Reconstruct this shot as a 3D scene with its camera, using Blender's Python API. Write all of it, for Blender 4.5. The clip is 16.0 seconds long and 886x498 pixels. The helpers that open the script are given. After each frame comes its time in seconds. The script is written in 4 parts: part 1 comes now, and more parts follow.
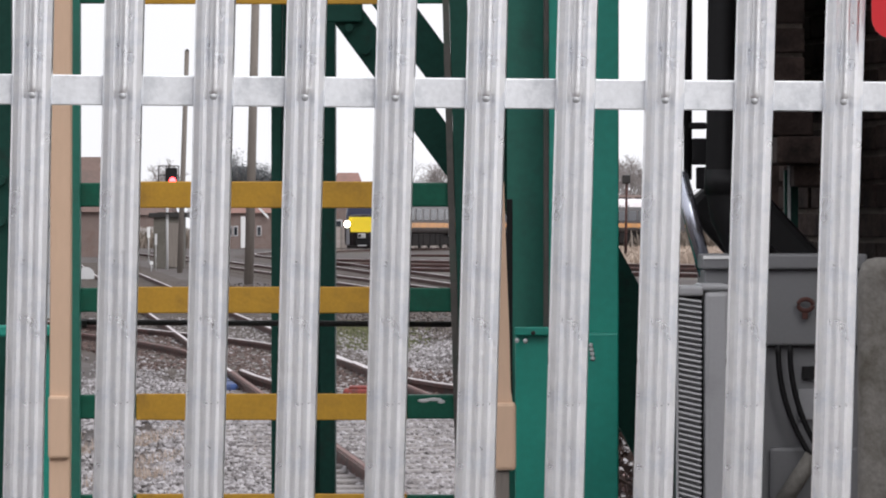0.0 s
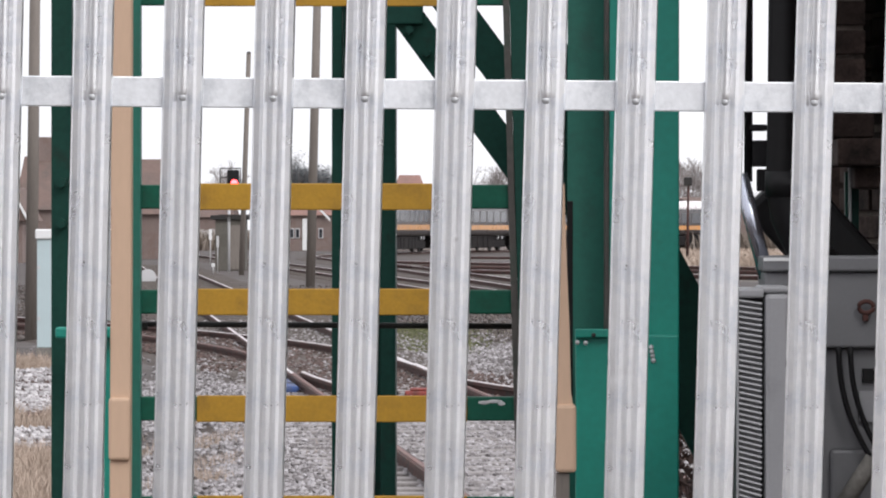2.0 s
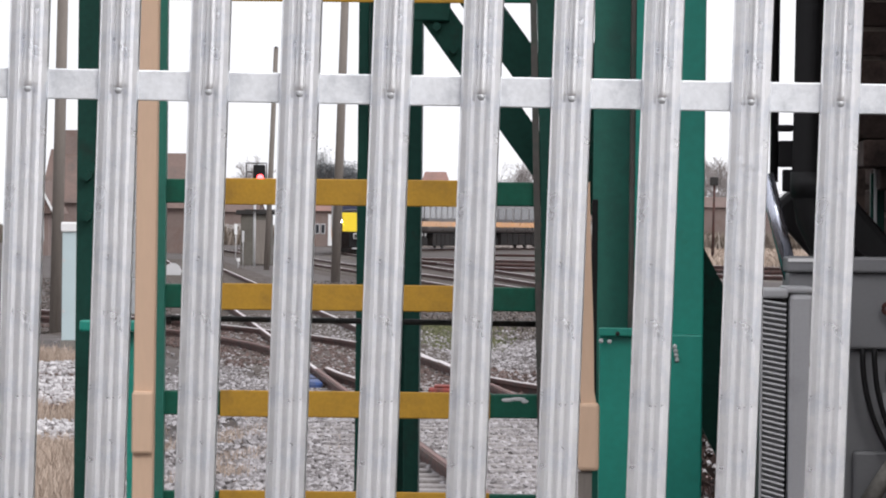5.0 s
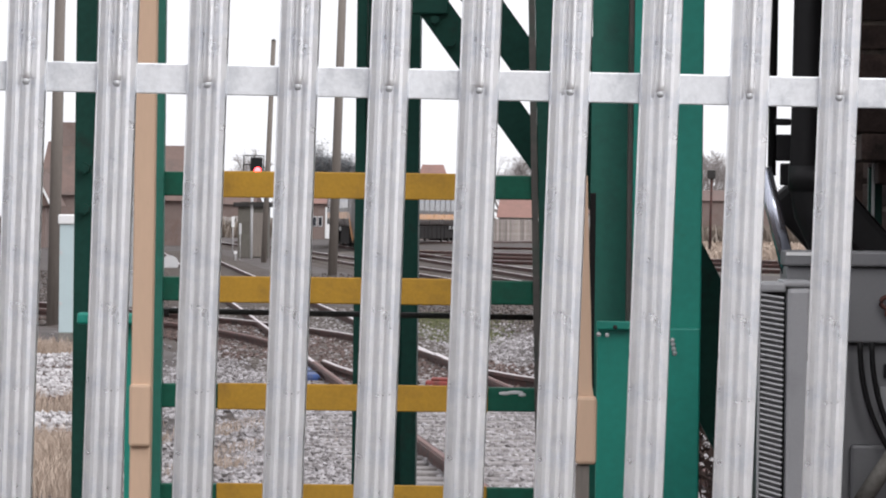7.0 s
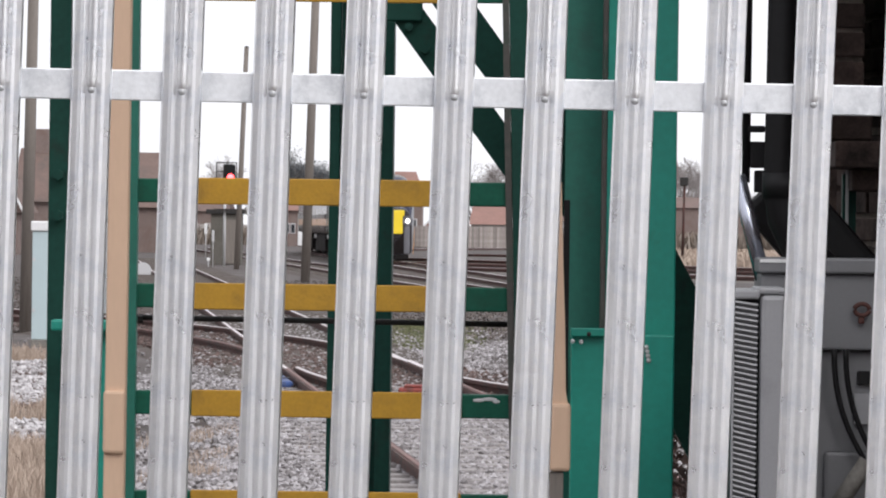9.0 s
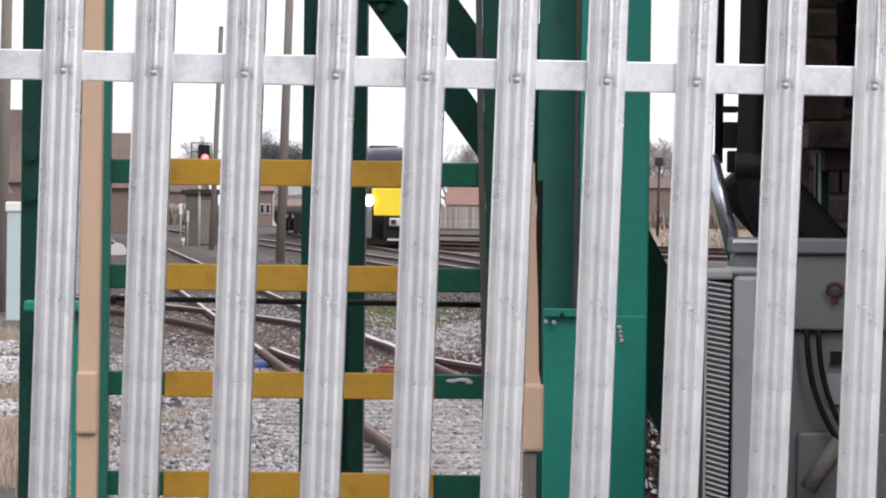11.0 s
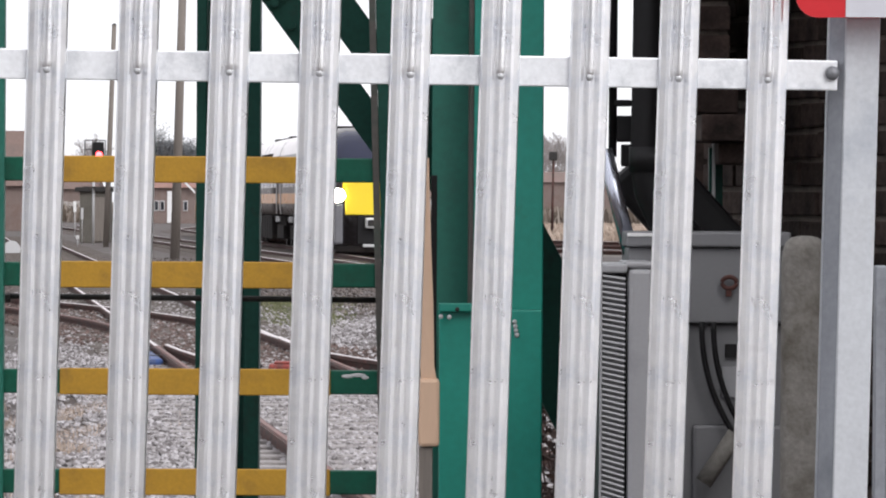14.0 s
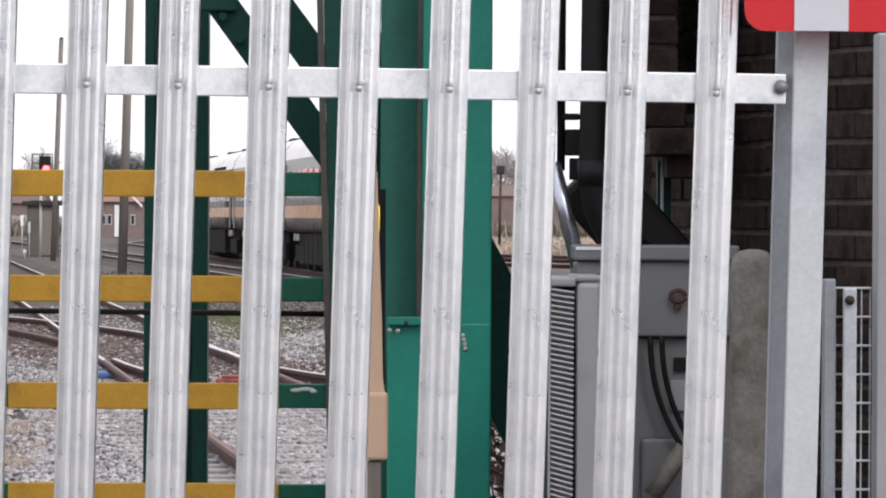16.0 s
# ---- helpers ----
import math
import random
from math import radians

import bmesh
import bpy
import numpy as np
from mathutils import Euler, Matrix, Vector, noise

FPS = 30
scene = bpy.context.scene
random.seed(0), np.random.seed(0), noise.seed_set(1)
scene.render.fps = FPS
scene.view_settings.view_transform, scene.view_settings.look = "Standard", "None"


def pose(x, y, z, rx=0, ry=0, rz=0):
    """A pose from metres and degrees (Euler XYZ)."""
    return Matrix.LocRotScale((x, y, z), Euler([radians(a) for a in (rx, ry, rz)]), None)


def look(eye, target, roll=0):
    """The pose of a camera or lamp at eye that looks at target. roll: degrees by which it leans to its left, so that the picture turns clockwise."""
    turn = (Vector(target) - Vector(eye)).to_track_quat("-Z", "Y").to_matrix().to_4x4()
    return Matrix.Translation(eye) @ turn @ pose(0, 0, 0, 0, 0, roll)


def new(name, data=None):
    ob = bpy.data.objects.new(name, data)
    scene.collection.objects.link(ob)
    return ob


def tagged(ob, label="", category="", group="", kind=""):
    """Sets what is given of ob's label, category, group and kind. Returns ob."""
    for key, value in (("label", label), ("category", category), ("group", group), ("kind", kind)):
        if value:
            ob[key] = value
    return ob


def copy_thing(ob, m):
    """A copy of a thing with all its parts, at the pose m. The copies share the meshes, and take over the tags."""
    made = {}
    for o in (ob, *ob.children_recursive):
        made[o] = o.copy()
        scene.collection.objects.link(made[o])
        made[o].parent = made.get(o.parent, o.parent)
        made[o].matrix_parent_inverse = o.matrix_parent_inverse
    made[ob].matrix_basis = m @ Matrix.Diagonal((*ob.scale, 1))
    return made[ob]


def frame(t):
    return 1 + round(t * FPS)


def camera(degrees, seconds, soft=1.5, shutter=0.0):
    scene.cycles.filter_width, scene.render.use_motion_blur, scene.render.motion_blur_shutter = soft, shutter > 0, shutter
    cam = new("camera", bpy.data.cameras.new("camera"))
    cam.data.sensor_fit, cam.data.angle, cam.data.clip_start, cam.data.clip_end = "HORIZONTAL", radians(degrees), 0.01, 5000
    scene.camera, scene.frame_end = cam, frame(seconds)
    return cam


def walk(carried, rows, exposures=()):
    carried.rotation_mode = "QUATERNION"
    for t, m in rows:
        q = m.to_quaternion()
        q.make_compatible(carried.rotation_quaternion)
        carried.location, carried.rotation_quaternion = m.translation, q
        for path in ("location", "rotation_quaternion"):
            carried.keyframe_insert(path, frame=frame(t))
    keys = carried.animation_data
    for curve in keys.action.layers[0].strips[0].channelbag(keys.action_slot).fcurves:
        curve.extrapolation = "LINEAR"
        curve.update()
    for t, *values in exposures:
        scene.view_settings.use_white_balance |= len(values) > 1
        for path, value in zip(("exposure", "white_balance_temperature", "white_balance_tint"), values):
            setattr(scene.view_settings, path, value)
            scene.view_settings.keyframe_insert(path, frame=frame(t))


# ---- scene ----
cam = camera(10.0, 16.0, soft=2.0)
ROWS = [
    (0.0, 0.0000, 0.0000, 0.000, -0.249, -0.000),
    (0.5, -0.0015, 0.0002, 0.128, -0.120, 0.100),
    (1.0, 0.0004, -0.0006, 0.324, -0.142, 0.150),
    (1.5, 0.0021, 0.0004, 0.467, -0.210, 0.126),
    (2.0, 0.0034, -0.0008, 0.698, -0.223, -0.010),
    (2.5, 0.0031, -0.0003, 0.834, -0.261, -0.219),
    (3.0, 0.0049, -0.0004, 0.986, -0.283, -0.472),
    (5.5, 0.0047, -0.0008, 0.987, -0.244, -0.618),
    (6.0, 0.0046, -0.0007, 1.046, -0.232, -0.591),
    (6.5, 0.0045, 0.0001, 1.060, -0.263, -0.719),
    (7.0, 0.0032, 0.0002, 0.955, -0.340, -0.707),
    (7.5, 0.0032, 0.0003, 0.935, -0.285, -0.702),
    (8.0, 0.0032, 0.0013, 0.858, -0.257, -0.716),
    (8.5, 0.0012, -0.0001, 0.732, -0.247, -0.714),
    (9.0, -0.0001, -0.0001, 0.647, -0.257, -0.736),
    (11.5, 0.0059, 0.0009, 0.112, -0.497, -0.641),
    (12.0, 0.0060, 0.0001, -0.320, -0.468, -0.596),
    (12.5, 0.0045, 0.0004, -0.514, -0.349, -0.502),
    (13.0, 0.0031, 0.0006, -0.578, -0.335, -0.566),
    (13.5, 0.0047, -0.0003, -0.749, -0.445, -0.419),
    (14.0, 0.0053, 0.0000, -0.829, -0.518, -0.320),
    (14.5, 0.0050, -0.0003, -0.855, -0.492, -0.402),
    (15.0, 0.0034, -0.0006, -1.063, -0.420, -0.432),
    (15.5, 0.0019, -0.0001, -1.213, -0.374, -0.349),
    (16.0, 0.0024, -0.0002, -1.425, -0.359, -0.292),
]
walk(cam, [(t, pose(x, 0, 1.6 + z, 90 + pitch, roll, yaw)) for t, x, z, yaw, pitch, roll in ROWS],
     [(0.0, 0.24), (0.9, 0.34), (9.0, 0.33), (12.0, 0.44), (16.0, 0.46)])

# ---- light: a bright overcast winter sky ----
world = bpy.data.worlds.new("overcast_sky")
world.use_nodes = True
scene.world = world
wn, wl = world.node_tree.nodes, world.node_tree.links
sky = wn.new("ShaderNodeTexSky")
sky.sky_type = "NISHITA"
sky.sun_disc = False
sky.sun_elevation, sky.sun_rotation = radians(39), radians(150)
sky.air_density, sky.dust_density = 1.0, 3.0
cloud = wn.new("ShaderNodeTexNoise")
cloud.inputs["Scale"].default_value, cloud.inputs["Detail"].default_value = 2.0, 3.0
tone = wn.new("ShaderNodeValToRGB")
tone.color_ramp.elements[0].position, tone.color_ramp.elements[0].color = 0.35, (11.0, 11.0, 11.6, 1)
tone.color_ramp.elements[1].position, tone.color_ramp.elements[1].color = 0.7, (13.0, 13.0, 13.6, 1)
cover = wn.new("ShaderNodeMixRGB")
cover.inputs["Fac"].default_value = 0.92
wl.new(cloud.outputs["Fac"], tone.inputs["Fac"])
wl.new(sky.outputs["Color"], cover.inputs["Color1"])
wl.new(tone.outputs["Color"], cover.inputs["Color2"])
place = wn.new("ShaderNodeTexCoord")
axes = wn.new("ShaderNodeSeparateXYZ")
wl.new(place.outputs["Generated"], axes.inputs["Vector"])
side = wn.new("ShaderNodeMapRange")  # the cloud is thinner towards the hidden sun
side.inputs["From Min"].default_value, side.inputs["From Max"].default_value = -1.0, 1.0
side.inputs["To Min"].default_value, side.inputs["To Max"].default_value = 0.72, 1.38
wl.new(axes.outputs["X"], side.inputs["Value"])
height = wn.new("ShaderNodeMapRange")  # an overcast sky is brighter overhead than at the horizon
height.inputs["To Min"].default_value, height.inputs["To Max"].default_value = 0.87, 1.13
wl.new(axes.outputs["Z"], height.inputs["Value"])
both = wn.new("ShaderNodeMath")
both.operation = "MULTIPLY"
wl.new(side.outputs["Result"], both.inputs[0])
wl.new(height.outputs["Result"], both.inputs[1])
thin = wn.new("ShaderNodeMixRGB")
thin.blend_type, thin.inputs["Fac"].default_value = "MULTIPLY", 1.0
wl.new(cover.outputs["Color"], thin.inputs["Color1"])
wl.new(both.outputs[0], thin.inputs["Color2"])
wl.new(thin.outputs["Color"], wn["Background"].inputs["Color"])
wn["Background"].inputs["Strength"].default_value = 0.085
sun = new("sun", bpy.data.lights.new("sun", "SUN"))
sun.data.energy, sun.data.angle, sun.data.color = 0.9, radians(25), (1.0, 0.985, 0.97)
sun.matrix_world = look((18, -32, 30), (0, 0, 0))


# ---- materials ----
def material(name, base, rough=0.6, metal=0.0, vary=0.15, scale=8.0, bump=0.1, fine=60.0, second=None, spread=(0.45, 0.7), random_tint=0.0,
             stretch=(1, 1, 1), coat=0.0, spec=0.5):
    """A surface with large stains, fine grain and relief. second: a colour of dirt, rust or wear that comes through in patches."""
    m = bpy.data.materials.new(name)
    m.use_nodes = True
    n, l = m.node_tree.nodes, m.node_tree.links
    b = n["Principled BSDF"]
    co = n.new("ShaderNodeTexCoord")
    mp = n.new("ShaderNodeMapping")
    mp.inputs["Scale"].default_value = stretch
    l.new(co.outputs["Object"], mp.inputs["Vector"])
    big, small = n.new("ShaderNodeTexNoise"), n.new("ShaderNodeTexNoise")
    big.inputs["Scale"].default_value, big.inputs["Detail"].default_value, big.inputs["Roughness"].default_value = scale, 5, 0.6
    small.inputs["Scale"].default_value, small.inputs["Detail"].default_value = fine, 4
    l.new(mp.outputs["Vector"], big.inputs["Vector"])
    l.new(mp.outputs["Vector"], small.inputs["Vector"])
    dark = tuple(c * (1 - vary) for c in base) + (1,)
    light = tuple(min(1, c * (1 + vary)) for c in base) + (1,)
    ramp = n.new("ShaderNodeValToRGB")
    ramp.color_ramp.elements[0].position, ramp.color_ramp.elements[0].color = 0.3, dark
    ramp.color_ramp.elements[1].position, ramp.color_ramp.elements[1].color = 0.7, light
    blend = n.new("ShaderNodeMath")
    blend.operation = "MULTIPLY_ADD"
    blend.inputs[1].default_value, blend.inputs[2].default_value = 0.55, 0.22
    add = n.new("ShaderNodeMath")
    add.operation = "MULTIPLY_ADD"
    add.inputs[1].default_value = 0.45
    l.new(big.outputs["Fac"], blend.inputs[0])
    l.new(small.outputs["Fac"], add.inputs[0])
    sub = n.new("ShaderNodeMath")
    sub.operation = "SUBTRACT"
    sub.inputs[1].default_value = 0.22
    l.new(blend.outputs[0], sub.inputs[0])
    l.new(sub.outputs[0], add.inputs[2])
    l.new(add.outputs[0], ramp.inputs["Fac"])
    colour = ramp.outputs["Color"]
    if second:
        wear = n.new("ShaderNodeTexNoise")
        wear.inputs["Scale"].default_value, wear.inputs["Detail"].default_value, wear.inputs["Roughness"].default_value = scale * 0.7, 8, 0.7
        l.new(mp.outputs["Vector"], wear.inputs["Vector"])
        wr = n.new("ShaderNodeValToRGB")
        wr.color_ramp.elements[0].position, wr.color_ramp.elements[1].position = spread
        l.new(wear.outputs["Fac"], wr.inputs["Fac"])
        mix = n.new("ShaderNodeMixRGB")
        mix.inputs["Color2"].default_value = (*second, 1)
        l.new(wr.outputs["Color"], mix.inputs["Fac"])
        l.new(colour, mix.inputs["Color1"])
        colour = mix.outputs["Color"]
    if random_tint:
        info, hsv = n.new("ShaderNodeObjectInfo"), n.new("ShaderNodeHueSaturation")
        rg = n.new("ShaderNodeMapRange")
        rg.inputs["To Min"].default_value, rg.inputs["To Max"].default_value = 1 - random_tint, 1 + random_tint
        l.new(info.outputs["Random"], rg.inputs["Value"])
        l.new(rg.outputs["Result"], hsv.inputs["Value"])
        l.new(colour, hsv.inputs["Color"])
        colour = hsv.outputs["Color"]
    l.new(colour, b.inputs["Base Color"])
    b.inputs["Roughness"].default_value, b.inputs["Metallic"].default_value = rough, metal
    b.inputs["Specular IOR Level"].default_value = spec
    b.inputs["Coat Weight"].default_value = coat
    rr = n.new("ShaderNodeMapRange")
    rr.inputs["To Min"].default_value, rr.inputs["To Max"].default_value = max(0.03, rough - 0.1), min(1, rough + 0.1)
    l.new(big.outputs["Fac"], rr.inputs["Value"])
    l.new(rr.outputs["Result"], b.inputs["Roughness"])
    if bump:
        bp = n.new("ShaderNodeBump")
        bp.inputs["Strength"].default_value, bp.inputs["Distance"].default_value = bump, 0.01
        l.new(add.outputs[0], bp.inputs["Height"])
        l.new(bp.outputs["Normal"], b.inputs["Normal"])
    return m


def island_material(name, dark, light, rough=0.9, middle=None):
    """A loose surface whose pieces differ in tone."""
    m = bpy.data.materials.new(name)
    m.use_nodes = True
    n, l = m.node_tree.nodes, m.node_tree.links
    g, ramp, noise_tex = n.new("ShaderNodeNewGeometry"), n.new("ShaderNodeValToRGB"), n.new("ShaderNodeTexNoise")
    ramp.color_ramp.elements[0].color, ramp.color_ramp.elements[1].color = (*dark, 1), (*light, 1)
    if middle:
        ramp.color_ramp.elements.new(0.55).color = (*middle, 1)
    l.new(g.outputs["Random Per Island"], ramp.inputs["Fac"])
    noise_tex.inputs["Scale"].default_value = 40
    mul = n.new("ShaderNodeMixRGB")
    mul.blend_type, mul.inputs["Fac"].default_value = "MULTIPLY", 0.5
    l.new(ramp.outputs["Color"], mul.inputs["Color1"])
    l.new(noise_tex.outputs["Fac"], mul.inputs["Color2"])
    l.new(mul.outputs["Color"], n["Principled BSDF"].inputs["Base Color"])
    n["Principled BSDF"].inputs["Roughness"].default_value = rough
    return m


def glow(name, colour, strength):
    m = bpy.data.materials.new(name)
    m.use_nodes = True
    b = m.node_tree.nodes["Principled BSDF"]
    b.inputs["Base Color"].default_value = (*colour, 1)
    b.inputs["Emission Color"].default_value, b.inputs["Emission Strength"].default_value = (*colour, 1), strength
    return m


GALV = material("galvanised_steel", (0.97, 0.97, 0.99), 0.30, 0.87, 0.05, 22, 0.10, 110, (0.83, 0.855, 0.90), (0.48, 0.64), 0.04, (1, 1, 0.9))
GALV_FLAT = material("galvanised_rail", (0.84, 0.855, 0.88), 0.45, 0.4, 0.12, 13, 0.08, 120, (0.55, 0.57, 0.60), (0.50, 0.68))
BOLT = material("dull_bolt", (0.50, 0.505, 0.52), 0.5, 0.5, 0.15, 30, 0.1, 120)
# Dark grey holds the shade on the rail-end bolt.
CUP = material("weathered_cup_bolt", (0.20, 0.205, 0.22), 0.5, 0.4, 0.2, 40, 0.1, 120)
GALV_POST = material("dull_galvanised_post", (0.56, 0.58, 0.61), 0.5, 0.4, 0.12, 6, 0.06, 120, (0.38, 0.41, 0.46), (0.52, 0.70))
GREEN = material("green_gloss_paint", (0.012, 0.272, 0.207), 0.42, 0, 0.14, 5, 0.06, 50, (0.02, 0.17, 0.12), (0.6, 0.75))
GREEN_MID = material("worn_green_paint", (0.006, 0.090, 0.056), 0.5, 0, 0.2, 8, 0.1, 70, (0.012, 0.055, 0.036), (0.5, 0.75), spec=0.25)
# GREEN darkened to carry the shade on the recessed column web.
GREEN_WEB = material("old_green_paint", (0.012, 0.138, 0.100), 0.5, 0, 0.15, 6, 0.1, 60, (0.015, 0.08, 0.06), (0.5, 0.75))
# Dark green; also carries shade on the rear column and inner post.
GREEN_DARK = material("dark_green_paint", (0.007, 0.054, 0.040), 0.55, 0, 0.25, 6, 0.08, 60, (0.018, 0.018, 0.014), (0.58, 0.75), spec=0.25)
YELLOW = material("faded_yellow_paint", (0.45, 0.245, 0.018), 0.62, 0, 0.16, 12, 0.12, 110, (0.26, 0.14, 0.02), (0.52, 0.78))
TIMBER = material("bare_timber", (0.62, 0.43, 0.305), 0.75, 0, 0.05, 3, 0.05, 40, (0.47, 0.31, 0.19), (0.6, 0.85), 0, (3, 3, 0.7))
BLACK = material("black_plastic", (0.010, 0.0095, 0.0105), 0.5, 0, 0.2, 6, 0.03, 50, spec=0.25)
IRON = material("dark_iron", (0.03, 0.028, 0.027), 0.6, 0.3, 0.3, 12, 0.15, 80, (0.07, 0.04, 0.025), (0.55, 0.75))
STEEL = material("bright_steel_strut", (0.52, 0.54, 0.62), 0.25, 0.95, 0.1, 8, 0.03, 60, None, (0.5, 0.7), 0, (1, 1, 0.2))
GREY = material("grey_powder_coat", (0.19, 0.19, 0.2), 0.5, 0, 0.06, 3, 0.03, 120, (0.145, 0.145, 0.15), (0.58, 0.8))
GREY_LIGHT = material("light_grey_casing", (0.34, 0.34, 0.355), 0.45, 0, 0.06, 3, 0.03, 120, (0.21, 0.21, 0.22), (0.58, 0.8))
CASE_BLUE = material("pale_blue_grey_paint", (0.48, 0.58, 0.6), 0.5, 0, 0.06, 3, 0.02, 60, (0.3, 0.34, 0.33), (0.62, 0.8))
# Low albedo puts the building's shade into the brick colour.
BRICK = material("sooty_brick", (0.062, 0.043, 0.038), 0.9, 0, 0.35, 14, 0.5, 120, (0.014, 0.011, 0.010), (0.45, 0.7), 0.35, spec=0.2)
MORTAR = material("old_mortar", (0.16, 0.132, 0.115), 0.95, 0, 0.3, 18, 0.5, 150, (0.07, 0.056, 0.048), (0.45, 0.7))
CONCRETE = material("weathered_concrete", (0.21, 0.198, 0.182), 0.9, 0, 0.3, 9, 0.6, 90, (0.085, 0.075, 0.058), (0.45, 0.66))
HUT = material("grimy_hut_concrete", (0.125, 0.115, 0.10), 0.9, 0, 0.25, 1.2, 0.3, 12, (0.08, 0.075, 0.06), (0.45, 0.7))
WORN_EDGE = material("weathered_bare_edge", (0.075, 0.068, 0.062), 0.7, 0, 0.25, 9, 0.2, 60, (0.03, 0.06, 0.045), (0.5, 0.7))
# Darker zinc with the shade of side faces in its colour.
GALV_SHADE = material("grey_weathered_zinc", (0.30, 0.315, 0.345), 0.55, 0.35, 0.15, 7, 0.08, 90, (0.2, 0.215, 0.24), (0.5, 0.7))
GROUND = material("trodden_ground", (0.072, 0.060, 0.056), 0.75, 0, 0.45, 0.6, 0.8, 7, (0.125, 0.112, 0.108), (0.5, 0.66), spec=0.15)
BALLAST_BED = material("ballast_bed", (0.085, 0.070, 0.063), 0.85, 0, 0.5, 0.8, 1.0, 9, (0.048, 0.034, 0.028), (0.45, 0.65), spec=0.15)
BALLAST_PALE = material("pale_yard_ballast", (0.15, 0.135, 0.122), 0.85, 0, 0.45, 0.25, 0.6, 3, (0.075, 0.062, 0.05), (0.45, 0.62), spec=0.2)
STONE = island_material("ballast_stone", (0.20, 0.18, 0.18), (0.61, 0.58, 0.60), 0.9, (0.40, 0.377, 0.38))
RUSTY_STONE = island_material("rust_stained_stone", (0.055, 0.035, 0.030), (0.20, 0.135, 0.12), 0.9)
CINDER = island_material("brown_cinder", (0.05, 0.038, 0.032), (0.24, 0.205, 0.19), 0.95)
RUBBLE = island_material("pale_broken_rubble", (0.30, 0.28, 0.28), (0.82, 0.79, 0.80), 0.9)
GRASS = island_material("dry_grass", (0.40, 0.30, 0.235), (0.70, 0.57, 0.47), 0.9)
TURF = island_material("green_turf", (0.10, 0.115, 0.05), (0.26, 0.265, 0.14), 0.9)
RAIL_SIDE = material("rusty_rail", (0.085, 0.034, 0.028), 0.8, 0.1, 0.3, 6, 0.3, 60, (0.03, 0.022, 0.02), (0.45, 0.65))
RAIL_TOP = material("polished_rail_head", (0.68, 0.61, 0.61), 0.30, 1.0, 0.1, 3, 0.0, 60)
RAIL_DULL = material("dull_rusty_rail_head", (0.155, 0.066, 0.055), 0.6, 0.2, 0.25, 2, 0.0, 60, (0.12, 0.07, 0.055), (0.45, 0.65))
SLEEPER = material("weathered_sleeper", (0.26, 0.24, 0.235), 0.9, 0, 0.35, 5, 0.4, 40, (0.11, 0.085, 0.07), (0.5, 0.7))
SLEEPER_OLD = material("tarred_sleeper", (0.10, 0.085, 0.076), 0.9, 0, 0.3, 5, 0.4, 40, (0.055, 0.042, 0.035), (0.5, 0.7), spec=0.2)
# Greyed and lightened so distance haze is part of the colour.
POLE = material("grey_pole_timber", (0.20, 0.175, 0.155), 0.85, 0, 0.2, 1.5, 0.2, 30, (0.13, 0.11, 0.095), (0.5, 0.7), 0, (4, 4, 0.4))
ROOF_BROWN = material("brown_roof_tiles", (0.16, 0.11, 0.095), 0.9, 0, 0.2, 1, 0.3, 6, (0.11, 0.09, 0.08), (0.5, 0.7))
STRIPE = material("white_reflective_stripe", (0.60, 0.60, 0.65), 0.45, 0, 0.05, 3, 0.02, 40)
ROOF_RED = material("red_roof_tiles", (0.27, 0.155, 0.13), 0.9, 0, 0.15, 1, 0.3, 6, (0.21, 0.13, 0.11), (0.5, 0.7))
HOUSE_BRICK = material("house_brick", (0.21, 0.16, 0.145), 0.9, 0, 0.15, 2, 0.2, 14, (0.18, 0.12, 0.1), (0.5, 0.7))
RENDERED = material("pale_wall_render", (0.42, 0.39, 0.37), 0.9, 0, 0.1, 1, 0.1, 10, (0.3, 0.28, 0.26), (0.5, 0.75))
PLANK = material("weathered_pale_planks", (0.36, 0.32, 0.30), 0.85, 0, 0.2, 4, 0.2, 30, (0.24, 0.20, 0.18), (0.45, 0.7), 0.3)
# Grey tuned for how the added unseen wall reflects in the pales.
REFLECTED_GREY = material("pale_grey_render", (0.29, 0.28, 0.285), 0.9, 0, 0.06, 0.4, 0.1, 10, (0.25, 0.24, 0.245), (0.5, 0.75))
WHITE = material("white_paint", (0.78, 0.78, 0.78), 0.5, 0, 0.05, 3, 0.02, 40)
PALE_GREY = material("pale_grey_paint", (0.55, 0.55, 0.56), 0.5, 0, 0.08, 3, 0.02, 40)
RED = material("red_reflective_board", (0.58, 0.012, 0.02), 0.5, 0, 0.06, 4, 0.02, 80)
# Lighter than bark, to put the distant haze into the twigs.
BRANCH = material("bare_branches", (0.30, 0.27, 0.26), 0.9, 0, 0.2, 3, 0.2, 20)
# Blue-grey lift paints haze over the far crowns.
LEAF = island_material("evergreen_needles", (0.14, 0.15, 0.158), (0.21, 0.22, 0.228), 0.9)
SCRUB = island_material("winter_scrub", (0.17, 0.13, 0.10), (0.33, 0.28, 0.24), 0.95)
STEM = material("bramble_stem", (0.06, 0.035, 0.03), 0.8, 0, 0.2, 20, 0.1, 60)
DEAD_LEAF = island_material("dead_leaf", (0.03, 0.02, 0.018), (0.16, 0.10, 0.08), 0.9)
WINDOW = material("window_glass", (0.02, 0.022, 0.03), 0.08, 0, 0.1, 2, 0, 10, spec=0.8)
